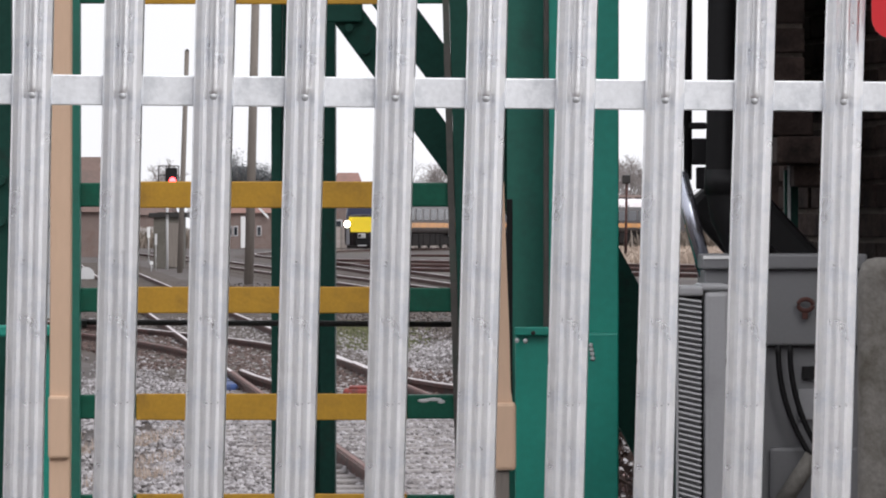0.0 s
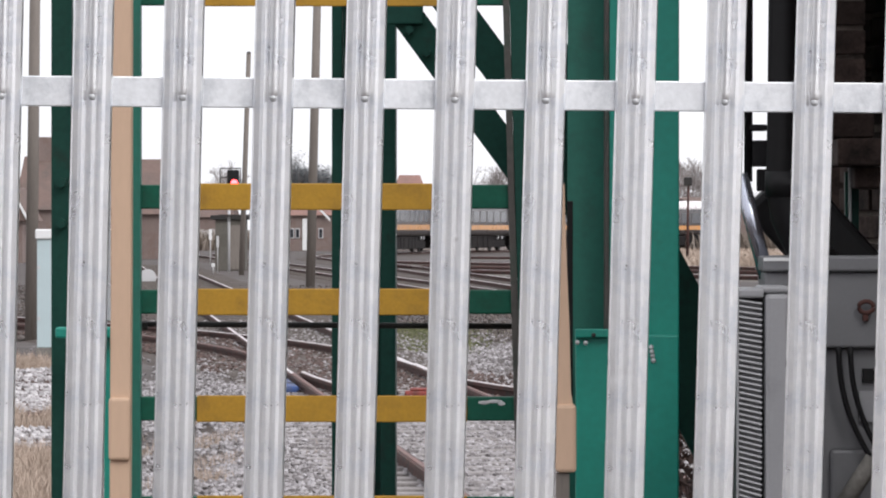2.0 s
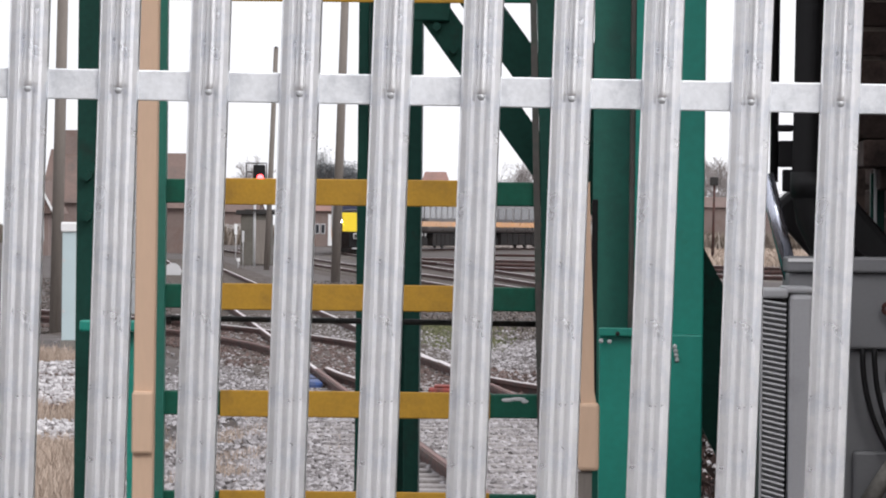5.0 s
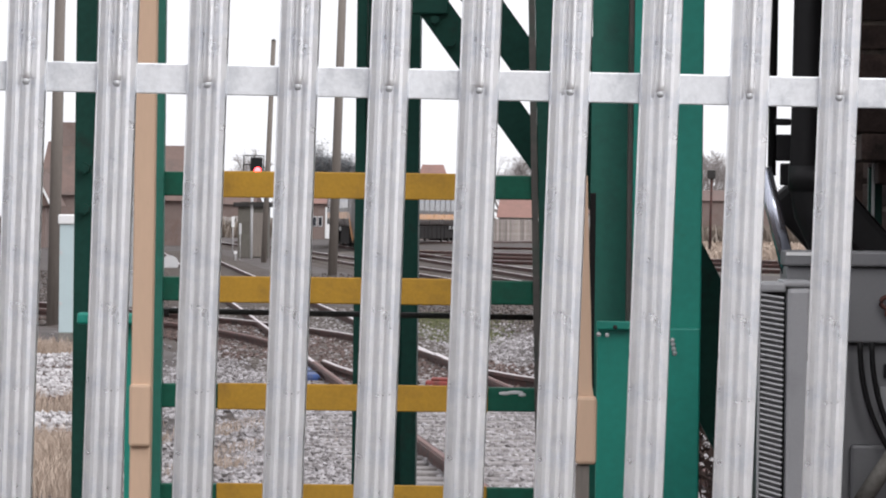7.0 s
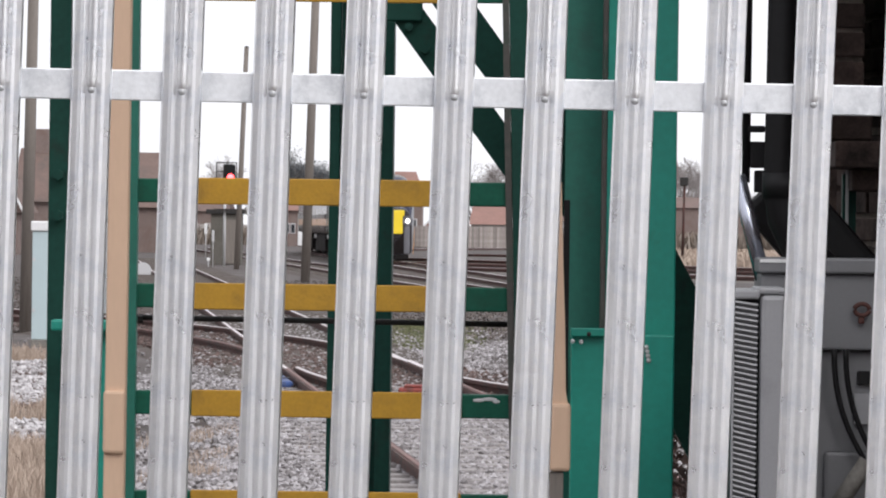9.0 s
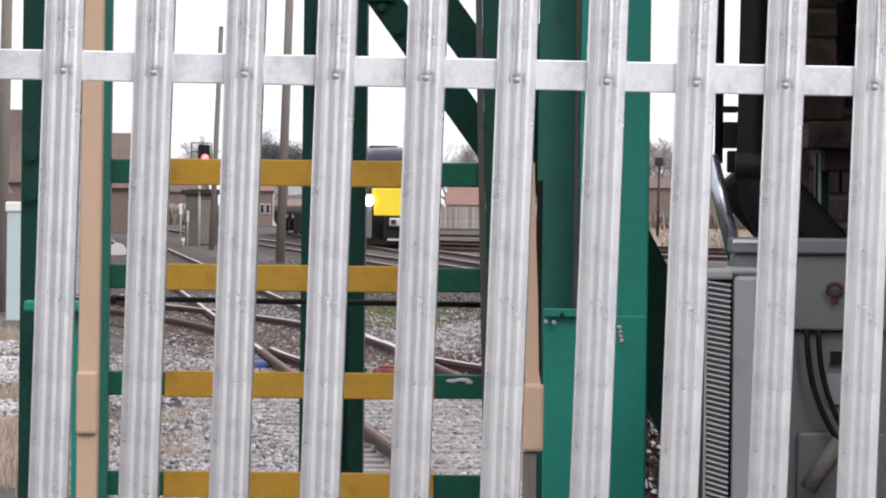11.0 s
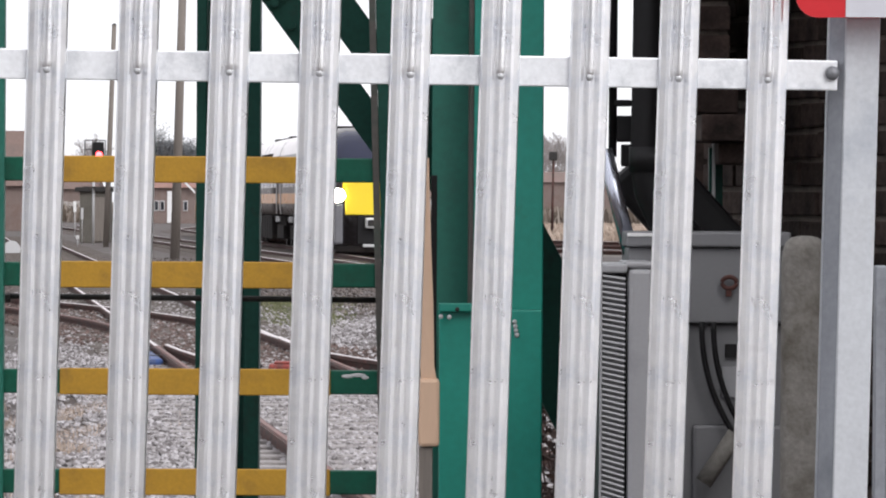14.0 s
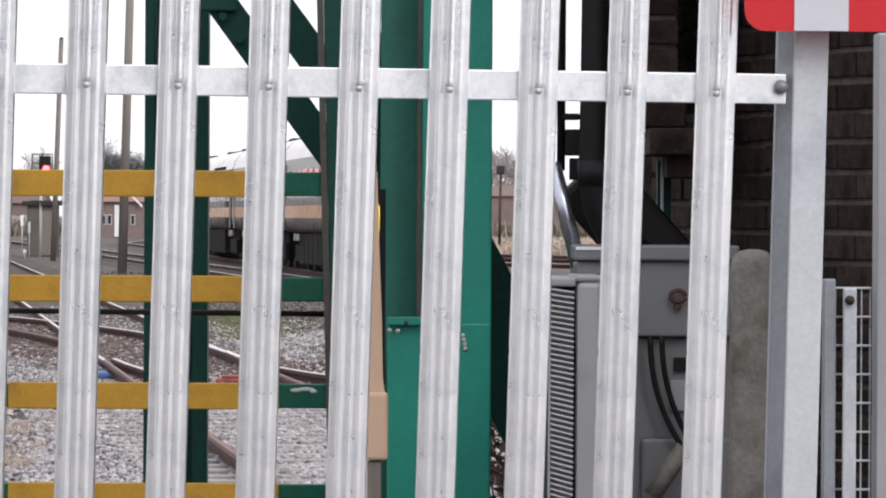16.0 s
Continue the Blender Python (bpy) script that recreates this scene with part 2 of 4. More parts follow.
# Brownish second colour paints in a warm sky reflection, not dirt.
BODY = material("glossy_black_coachwork", (0.040, 0.033, 0.033), 0.3, 0, 0.15, 1, 0.0, 10, (0.085, 0.066, 0.062), (0.5, 0.8), coat=0.05, spec=0.3)
NOSE_GREY = material("grey_nose_paint", (0.15, 0.15, 0.165), 0.3, 0, 0.1, 1, 0.0, 10)
ORANGE = material("orange_stripe_paint", (0.62, 0.27, 0.06), 0.3, 0, 0.08, 2, 0.0, 20, (0.45, 0.22, 0.08), (0.45, 0.7), spec=0.35, coat=0.1)
ROOF_PALE = material("pale_roof_paint", (0.80, 0.745, 0.745), 0.3, 0, 0.08, 0.8, 0.0, 10, (0.68, 0.61, 0.61), (0.45, 0.7), coat=0.2)
NOSE_YELLOW = material("warning_yellow_paint", (0.92, 0.68, 0.03), 0.4, 0, 0.04, 3, 0.0, 20)
SCREEN = material("cab_windscreen", (0.018, 0.021, 0.045), 0.22, 0, 0.1, 2, 0.0, 10, spec=0.3)
UNDER = material("underframe_dirt", (0.016, 0.014, 0.014), 0.85, 0, 0.4, 2, 0.3, 12, (0.034, 0.027, 0.025), (0.5, 0.7), spec=0.15)
BRIGHT = material("bright_metal_box", (0.55, 0.55, 0.56), 0.4, 0.5, 0.1, 4, 0.0, 20)
HEADLIGHT = glow("headlight_beam", (1.0, 0.95, 0.75), 60.0)
MARKER = glow("marker_light", (1.0, 0.97, 0.9), 2.5)
RED_LAMP = glow("red_signal_lamp", (1.0, 0.05, 0.06), 9.0)
BLUE_CABLE = material("blue_cover", (0.03, 0.07, 0.22), 0.7, 0, 0.3, 9, 0.2, 40, (0.08, 0.08, 0.09), (0.45, 0.65))
RED_BOX = material("faded_red_box", (0.24, 0.045, 0.035), 0.7, 0, 0.3, 9, 0.2, 40, (0.08, 0.035, 0.03), (0.45, 0.65))


# ---- mesh helpers ----
def part(name, bm, mat, parent=None, label="", smooth=False):
    me = bpy.data.meshes.new(name)
    bmesh.ops.recalc_face_normals(bm, faces=bm.faces)
    for f in bm.faces:
        f.smooth = smooth
    bm.to_mesh(me)
    bm.free()
    me.materials.append(mat)
    ob = new(name, me)
    if parent:
        ob.parent = parent
    if label:
        tagged(ob, label)
    return ob


def empty(name, m, label, category, group="", kind=""):
    ob = new(name)
    ob.matrix_basis = m
    return tagged(ob, label, category, group, kind)


def add_box(bm, x0, x1, y0, y1, z0, z1, bevel=0.0, m=None):
    r = bmesh.ops.create_cube(bm, size=1.0)
    mat = Matrix.Translation(((x0 + x1) / 2, (y0 + y1) / 2, (z0 + z1) / 2)) @ Matrix.Diagonal((x1 - x0, y1 - y0, z1 - z0, 1))
    bmesh.ops.transform(bm, matrix=mat, verts=r["verts"])
    vs = r["verts"]
    if bevel:
        es = list({e for v in vs for e in v.link_edges})
        b = bmesh.ops.bevel(bm, geom=es, offset=bevel, segments=2, affect="EDGES", profile=0.5)
        vs = list({v for f in b["faces"] for v in f.verts} | {v for v in vs if v.is_valid})
    if m:
        bmesh.ops.transform(bm, matrix=m, verts=vs)
    return vs


def box(x0, x1, y0, y1, z0, z1, bevel=0.0, m=None):
    bm = bmesh.new()
    add_box(bm, x0, x1, y0, y1, z0, z1, bevel, m)
    return bm


def add_tube(bm, a, b, r0, r1=None, seg=12, caps=True):
    a, b = Vector(a), Vector(b)
    d = b - a
    q = d.to_track_quat("Z", "Y").to_matrix().to_4x4()
    c = bmesh.ops.create_cone(bm, cap_ends=caps, segments=seg, radius1=r0, radius2=r0 if r1 is None else r1, depth=d.length)
    bmesh.ops.transform(bm, matrix=Matrix.Translation((a + b) / 2) @ q, verts=c["verts"])


def tube(a, b, r0, r1=None, seg=12):
    bm = bmesh.new()
    add_tube(bm, a, b, r0, r1, seg)
    return bm


def sweep(profile, stations, closed=True, caps=True):
    """A profile of (u, v) carried through matrices that place its plane."""
    bm = bmesh.new()
    rings = [[bm.verts.new(m @ Vector((u, v, 0))) for u, v in profile] for m in stations]
    n = len(profile)
    for a, b in zip(rings, rings[1:]):
        for i in range(n if closed else n - 1):
            bm.faces.new((a[i], a[(i + 1) % n], b[(i + 1) % n], b[i]))
    if caps and closed:
        bm.faces.new(rings[0])
        bm.faces.new(rings[-1])
    return bm


def bent_tube(points, r, seg=8):
    bm = bmesh.new()
    rings = []
    for i, p in enumerate(points):
        d = (Vector(points[min(i + 1, len(points) - 1)]) - Vector(points[max(i - 1, 0)])).normalized()
        q = d.to_track_quat("Z", "Y")
        rings.append([bm.verts.new(Vector(p) + q @ Vector((r * math.cos(k * math.tau / seg), r * math.sin(k * math.tau / seg), 0))) for k in range(seg)])
    for a, b in zip(rings, rings[1:]):
        for i in range(seg):
            bm.faces.new((a[i], a[(i + 1) % seg], b[(i + 1) % seg], b[i]))
    bm.faces.new(rings[0])
    bm.faces.new(rings[-1])
    return bm


def arc_points(f, n=12):
    return [f(i / (n - 1)) for i in range(n)]


# ---- ground ----
def ground():
    bm = bmesh.new()
    bmesh.ops.create_grid(bm, x_segments=60, y_segments=60, size=1)
    for v in bm.verts:
        v.co.x = math.copysign(abs(v.co.x) ** 3, v.co.x) * 2500
        v.co.y = math.copysign(abs(v.co.y) ** 3, v.co.y) * 2500 + 60
        v.co.z = 0.0
    tagged(part("ground", bm, GROUND), "damp brown trodden railway ground", "ground", kind="structure")


ground()


def strip(name, line, half, z, mat, label, category):
    """A slab with a crowned top that follows a plan line of (x, y)."""
    bm = bmesh.new()
    rings = []
    for i, (x, y) in enumerate(line):
        x1, y1 = line[min(i + 1, len(line) - 1)]
        x0, y0 = line[max(i - 1, 0)]
        d = Vector((x1 - x0, y1 - y0, 0)).normalized()
        nrm = Vector((-d.y, d.x, 0))
        rings.append([bm.verts.new(Vector((x, y, zz)) + nrm * o) for o, zz in ((-half - 0.35, -0.03), (-half, z), (half, z), (half + 0.35, -0.03))])
    for a, b in zip(rings, rings[1:]):
        for i in range(3):
            bm.faces.new((a[i], a[i + 1], b[i + 1], b[i]))
    return tagged(part(name, bm, mat), label, category, kind="structure")


# ---- railway tracks ----
RAIL_PROFILE = [(-0.075, 0), (0.075, 0), (0.075, 0.012), (0.012, 0.03), (0.012, 0.10), (0.036, 0.112), (0.036, 0.142), (-0.036, 0.142), (-0.036, 0.112), (-0.012, 0.10),
                (-0.012, 0.03), (-0.075, 0.012)]
HEAD_PROFILE = [(-0.017, 0.1425), (0.017, 0.1425), (0.018, 0.147), (0.013, 0.152), (-0.013, 0.152), (-0.018, 0.147)]


def offset_line(line, off):
    out = []
    for i, (x, y) in enumerate(line):
        x1, y1 = line[min(i + 1, len(line) - 1)]
        x0, y0 = line[max(i - 1, 0)]
        d = Vector((x1 - x0, y1 - y0)).normalized()
        out.append((x - d.y * off, y + d.x * off))
    return out


def rail_stations(line, z):
    st = []
    for i, (x, y) in enumerate(line):
        x1, y1 = line[min(i + 1, len(line) - 1)]
        x0, y0 = line[max(i - 1, 0)]
        d = Vector((x1 - x0, y1 - y0, 0)).normalized()
        side = Vector((d.y, -d.x, 0))
        st.append(Matrix(((side.x, 0, d.x, x), (side.y, 0, d.y, y), (0, 1, 0, z), (0, 0, 0, 1))))
    return st


def track(label, line, z=0.0, sleepers=True, bed=True, head=(RAIL_TOP, RAIL_TOP), stone=BALLAST_BED, tie=None):
    t = empty("railway_track", pose(0, 0, 0), label, "railway track", "tracks of the yard", "structure")
    for off in (-0.7175, 0.7175):
        ol = offset_line(line, off)
        r = part("rail", sweep(RAIL_PROFILE, rail_stations(ol, z)), RAIL_SIDE, t, "rusty steel rail")
        h = part("rail_head", sweep(HEAD_PROFILE, rail_stations(ol, z)), head[off > 0], r, "worn running surface")
    if sleepers:
        total, made = 0.0, None
        count = 0
        for (xa, ya), (xb, yb) in zip(line, line[1:]):
            seg = math.hypot(xb - xa, yb - ya)
            while total < seg and count < 260:
                f = total / seg
                x, y = xa + (xb - xa) * f, ya + (yb - ya) * f
                ang = math.degrees(math.atan2(yb - ya, xb - xa))
                if made is None:
                    made = part("sleeper", box(-0.125, 0.125, -1.3, 1.3, -0.1, 0.0, 0.012), tie or SLEEPER_OLD, t)
                    s = made
                else:
                    s = new("sleeper", made.data)
                    s.parent = t
                s.matrix_basis = pose(x, y, z + 0.06 + random.uniform(-0.008, 0.0), 0, 0, ang + random.uniform(-0.8, 0.8))
                total += 0.65
                count += 1
            total -= seg
    if bed:
        strip("ballast_bed", line, 1.7, z + 0.035, stone, "grey stone ballast stained with rust", "ballast")
    return t


SPEED, X0, Y0, BEND, ALPHA = 13.3, -5.05, 327.0, 238.0, 0.195


def train_heading(s):
    return ALPHA - min(s, 64.0) / BEND


def train_path():
    pts, x, y, s = [], X0, Y0, 0.0
    back = []
    while s > -150:
        back.append((s, x, y))
        a = train_heading(s)
        x, y, s = x + math.sin(a) * 1.0, y + math.cos(a) * 1.0, s - 1.0
    x, y, s = X0, Y0, 0.0
    while s < 300:
        a = train_heading(s + 0.5)
        x, y, s = x - math.sin(a) * 1.0, y - math.cos(a) * 1.0, s + 1.0
        pts.append((s, x, y))
    return back[::-1] + pts


PATH = train_path()


def on_path(s):
    i = max(0, min(len(PATH) - 2, int(math.floor(s - PATH[0][0]))))
    (sa, xa, ya), (sb, xb, yb) = PATH[i], PATH[i + 1]
    f = (s - sa) / (sb - sa)
    return xa + (xb - xa) * f, ya + (yb - ya) * f


track("main line with polished rails on dark stained ballast", [(x, y) for s, x, y in PATH[::6]], 0.0)


def line_a(d):
    return 0.04 - 0.082 * (d - 33.3)


track("siding with bright rails on pale grey ballast", [(line_a(d), d) for d in np.arange(18, 52, 5.5)], 0.0, head=(RAIL_DULL, RAIL_DULL), tie=SLEEPER)
track("siding with bright worn rails on pale grey ballast", [(line_a(d), d) for d in np.arange(51.01, 225, 9.0)], 0.0)


def turnout(d):
    """Plan line of the track that curves out of the siding."""
    run = min(d, 79.0) - 54.0
    return line_a(d) - 0.0055 * run * run - 0.275 * max(0.0, d - 79.0)


track("curved turnout track with rusty rails in dark ballast", [(turnout(d), d) for d in np.arange(54.0, 122, 2.5)], -0.004, head=(RAIL_TOP, RAIL_DULL))
track("yard track with bright rails on dark cinders", [(-2.2 - 0.096 * (d - 135), d) for d in np.arange(95, 300, 12.0)], 0.0)
blade = empty("switch_blade", pose(0, 0, 0), "rusty tapered switch blade beside the siding rail", "rail")
BLADE = [(-2.05, 51.5), (-1.84, 49.6), (-1.60, 47.8), (-1.33, 46.0)]
part("rail", sweep(RAIL_PROFILE, rail_stations(BLADE, 0.0)), RAIL_SIDE, blade)
OUTER = [(line_a(d) + 0.7175 + 0.0145 * max(0.0, 51.5 - d) ** 2 + 0.02, d) for d in (54.5, 53, 51.5, 50, 48.5, 47, 45.5, 44)]
outer = empty("turnout_rail", pose(0, 0, 0), "bright worn outer rail curving out of the siding", "rail")
part("rail", sweep(RAIL_PROFILE, rail_stations(OUTER, 0.006)), RAIL_SIDE, outer)
part("rail_head", sweep(HEAD_PROFILE, rail_stations(OUTER, 0.006)), RAIL_TOP, outer)
part("rail_head", sweep(HEAD_PROFILE, rail_stations(BLADE, 0.0)), RAIL_TOP, blade)
for k, (xa, ya, xb, yb) in enumerate(((2, 300, 48, 262), (-2, 268, 44, 190), (-6, 232, 40, 120), (-4, 205, 40, 104), (-2, 182, 34, 92))):
    line = [(xa + (xb - xa) * i / 8, ya + (yb - ya) * i / 8) for i in range(9)]
    track("fanning yard track with rusty rails in wet brown ballast", line, 0.0, sleepers=False, head=((RAIL_DULL, RAIL_TOP), (RAIL_DULL, RAIL_DULL))[k % 2], stone=BALLAST_PALE)


# ---- ballast stones and grass ----
def stones(name, place, count, label, size=(0.012, 0.042), z=0.025, mat=STONE):
    rng = random.Random(name + label)
    verts, faces = [], []
    base = [(1, 0, 0), (-1, 0, 0), (0, 1, 0), (0, -1, 0), (0, 0, 1), (0, 0, -1)]
    tri = [(0, 2, 4), (2, 1, 4), (1, 3, 4), (3, 0, 4), (2, 0, 5), (1, 2, 5), (3, 1, 5), (0, 3, 5)]
    for i in range(count):
        x, y = place(rng)
        s = rng.uniform(*size)
        rot = Euler((rng.uniform(0, 6), rng.uniform(0, 6), rng.uniform(0, 6))).to_matrix()
        k = len(verts)
        for b in base:
            v = rot @ (Vector(b) * s * rng.uniform(0.55, 1.1))
            verts.append((v.x + x, v.y + y, v.z * 0.8 + z + s * 0.3))
        faces += [(a + k, b + k, c + k) for a, b, c in tri]
    me = bpy.data.meshes.new(name)
    me.from_pydata(verts, [], faces)
    me.materials.append(mat)
    return tagged(new(name, me), label, "ballast", kind="stuff")


def patchy(x, d):
    """How well stone covers the trodden ground: long uneven patches."""
    return noise.noise(Vector((x * 0.9, d * 0.16, 3.1))) + 0.5 * noise.noise(Vector((x * 2.7, d * 0.5, 7.7)))


def near_band(rng):
    while True:
        d = 26 + 50 * rng.random() ** 1.6
        x = rng.uniform(-0.108, 0.045) * d
        off = x - line_a(d)
        if x < -0.088 * d and rng.random() < 0.97:
            continue
        if -1.25 < off < -0.76 and d < 33:
            continue
        if d > 63 and abs(x / d + 0.0165) < 0.010 and rng.random() < 0.85:
            continue
        if x < -0.055 * d and d < 40 and rng.random() < 0.55:
            continue
        if 52 < d < 72 and -2.6 < x - turnout(max(d, 54)) < 1.4 and rng.random() < 0.9:
            continue
        if patchy(x, d) > -0.12 or rng.random() < 0.22:
            return x, d


def between_rails(rng):
    while True:
        d = 26 + 60 * rng.random() ** 1.3
        off = rng.uniform(-1.8, 1.8)
        if not (-1.25 < off < -0.76 and d < 33) and (d < 44 or rng.random() < 0.3):
            return line_a(d) + off, d


def stained(rng):
    """Oily, rust-brown stone round the switch and the turnout."""
    d = rng.uniform(43, 76)
    if d < 55:
        return line_a(d) + rng.choice((-0.4, 0.45, 1.15)) + rng.gauss(0, 0.22), d
    return turnout(d) + rng.uniform(-1.5, 1.0), d


def yard_cinders(rng):
    d = 72 + 70 * rng.random() ** 1.4
    return rng.uniform(-0.10, 0.03) * d, d


def rubble(rng):
    d = rng.choice((44, 46, 48, 50, 52.5, 55, 37, 38.5)) + rng.uniform(-1.0, 1.0)
    return rng.uniform(-0.0992, -0.0885) * d, d


stones("ballast_stones", near_band, 46000, "loose pale grey ballast stones covering the ground", (0.012, 0.038))
stones("track_ballast", between_rails, 17000, "grey ballast stones heaped between the siding rails", (0.012, 0.036), 0.042)
stones("stained_ballast", stained, 7000, "dark rust-stained ballast round the switch", (0.02, 0.05), 0.035, RUSTY_STONE)
stones("yard_cinders", yard_cinders, 16000, "brown cinders and small stone between the yard tracks", (0.02, 0.05), 0.01, CINDER)
stones("dark_rubble", rubble, 6500, "dark broken rubble beside the equipment case", (0.02, 0.05), 0.01, RUSTY_STONE)
stones("broken_rubble", rubble, 1150, "pale broken rubble heaped beside the equipment case", (0.022, 0.055), 0.03, RUBBLE)


def blades(name, place, count, mat, label, height, width=0.006):
    rng = random.Random(name + label)
    verts, faces = [], []
    for i in range(count):
        x, y, z = place(rng)
        h, a, lean = height * rng.uniform(0.4, 1.1), rng.uniform(0, 6.28), rng.uniform(0.1, 0.7)
        w = width * rng.uniform(0.7, 1.5)
        dx, dy = math.cos(a) * w, math.sin(a) * w
        lx, ly = math.cos(a + 1.5) * h * lean, math.sin(a + 1.5) * h * lean
        k = len(verts)
        verts += [(x - dx, y - dy, z), (x + dx, y + dy, z), (x + lx * 0.4 + dx * 0.7, y + ly * 0.4, z + h * 0.6), (x + lx * 0.4 - dx * 0.7, y + ly * 0.4, z + h * 0.6), (x + lx, y + ly, z + h * 0.95)]
        faces += [(k, k + 1, k + 2, k + 3), (k + 3, k + 2, k + 4)]
    me = bpy.data.meshes.new(name)
    me.from_pydata(verts, [], faces)
    me.materials.append(mat)
    return tagged(new(name, me), label, "grass", kind="stuff")


def dry_tufts(rng):
    while True:
        d = rng.uniform(26, 46)
        x = rng.gauss(-0.0635, 0.009) * d
        if noise.noise(Vector((x * 2.2, d * 0.45, 1.0))) > 0.08:
            return x, d, 0.0


def left_tufts(rng):
    while True:
        d = rng.choice((29, 30.5, 32, 33, 34, 40.6, 41.6, 57, 58.5)) + rng.gauss(0, 0.45)
        x = rng.gauss(-0.097, 0.007) * d
        if noise.noise(Vector((x * 3.0, d * 0.8, 5.0))) > -0.15:
            return x, d, 0.0


def turf(rng):
    d = rng.uniform(64, 84)
    return rng.gauss(-0.0165, 0.005) * d, d, 0.0


blades("dry_grass", dry_tufts, 5000, GRASS, "dry straw-coloured grass among the ballast", 0.11, 0.0022)
blades("straw_grass", left_tufts, 11000, GRASS, "pale winter grass beside the cabinet", 0.20, 0.0026)
blades("green_turf", turf, 24000, TURF, "low green turf between the tracks", 0.06, 0.010)


# ---- the palisade fence ----
FENCE_D, FENCE_TURN = 8.68, 4.0
PALE_AT = (-1.3171, -1.1639, -1.0103, -0.8563, -0.7019, -0.5476, -0.3930, -0.2365, -0.0815, 0.0743, 0.2296, 0.3837, 0.5383, 0.6932)
fence = empty("palisade_fence", pose(0, FENCE_D, 0, 0, 0, FENCE_TURN), "galvanised steel palisade fence with W-section pales", "fence")


def pale_profile():
    half = [(0.0, 0.0030), (0.0018, 0.0033), (0.0058, 0.0068), (0.0068, 0.0072), (0.0100, 0.0072), (0.0158, 0.0020), (0.0170, 0.0014), (0.0182, 0.0016), (0.0228, 0.0045), (0.0316, 0.0050),
            (0.0334, 0.0085), (0.0345, 0.0175)]
    front = [(-x, y) for x, y in half[:0:-1]] + half
    back = [(x * 0.985, y + 0.0028) for x, y in front[::-1]]
    return front + back


def pale_mesh():
    st = []
    for z in (0.05, 0.5, 1.0, 1.6, 1.835, 1.98, 2.02, 2.06, 2.10, 2.14, 2.18, 2.24, 2.30):
        out = max(0.0, z - 2.0)
        narrow = 1.0 if z < 2.2 else 1.0 - (z - 2.2) * 6
        st.append(Matrix(((narrow, 0, 0, 0), (0, 1, 0, -out * out * 0.9), (0, 0, 1, z), (0, 0, 0, 1))))
    bm = sweep(pale_profile(), st)
    return bm


first_pale = None
for i, x in enumerate(PALE_AT):
    lean = 1.15 + 0.045 * i
    if first_pale is None:
        p = part("pale", pale_mesh(), GALV, fence)
        first_pale = p
        bm = bmesh.new()
        bmesh.ops.create_uvsphere(bm, u_segments=14, v_segments=8, radius=0.0066)
        for v in bm.verts:
            v.co = Vector((v.co.x, v.co.y * 0.6 + 0.004, v.co.z + 1.8265))
        add_tube(bm, (0, 0.004, 1.829), (0, 0.05, 1.829), 0.006)
        bolt = part("bolt", bm, BOLT, p, "dull galvanised bolt head", True)
        ring = [(0.0078 * math.cos(k), 0.0050 * math.sin(k)) for k in np.linspace(0, math.tau, 14, endpoint=False)]
        rib = part("pressed_rib", sweep(ring, [Matrix(((w, 0, 0, 0), (0, w, 0, 0.0052 - max(0.0, z - 2.0) ** 2 * 0.9), (0, 0, 1, z), (0, 0, 0, 1))) for z, w in
                   ((1.8255, 0.3), (1.8275, 0.6), (1.831, 0.84), (1.837, 0.96), (1.846, 1), (1.860, 1), (1.98, 1), (2.02, 1), (2.06, 1), (2.10, 1), (2.14, 1), (2.18, 1))]), GALV, p, "rounded pressed rib above the bolt", True)
    else:
        p = new("pale", first_pale.data)
        p.parent = fence
        for c in (bolt, rib):
            k = new(c.name.split(".")[0], c.data)
            k.parent = p
    zb = 1.8340 - 0.00104 * (i - 4)
    p.matrix_basis = pose(x, 0, 0) @ Matrix.Translation((0, 0, zb)) @ pose(0, 0, 0, 0, lean, random.uniform(-1.5, 1.5)) @ Matrix.Translation((0, 0, -1.835))
# rails behind the pales, the top one bolted to the end post
for name, zc, lab in (("top_rail", 1.835, "flat galvanised top rail"), ("bottom_rail", 0.32, "flat galvanised bottom rail")):
    bm = box(PALE_AT[0] - 0.3, 0.8171, 0.020, 0.028, -0.026, 0.026, 0.002)
    add_box(bm, PALE_AT[0] - 0.3, 0.8171, 0.029, 0.07, 0.018, 0.026, 0.001)
    r = part(name, bm, GALV_FLAT, fence, lab)
    r.matrix_basis = pose(PALE_AT[4], 0, zc, 0, 0.386, 0) @ pose(-PALE_AT[4], 0, 0)
bm = bmesh.new()
bmesh.ops.create_uvsphere(bm, u_segments=14, v_segments=8, radius=0.0125)
for v in bm.verts:
    v.co = Vector((v.co.x, v.co.y * 0.7, v.co.z))
b = part("rail_bolt", bm, CUP, fence, "cup-head bolt darkened for shade", True)
b.matrix_basis = pose(0.8171 - 0.010, 0.014, 1.835 - 0.00104 * 6.0)
post_lean = pose(0.8309, 0, 1.83, 0, 1.25, 0) @ pose(-0.8309, 0, -1.83)
for name, x0, x1, y0, y1 in (("post_front_flange", 0.8309, 0.8919, 0.03, 0.040), ("post_web", 0.8309 + 0.03, 0.8309 + 0.038, 0.041, 0.16), ("post_back_flange", 0.8309 - 0.01, 0.8919, 0.161, 0.17)):
    part(name, box(x0, x1, y0, y1, 0.0, 2.25, 0.003), GALV_POST, fence, "stout galvanised I-section end post").matrix_basis = post_lean
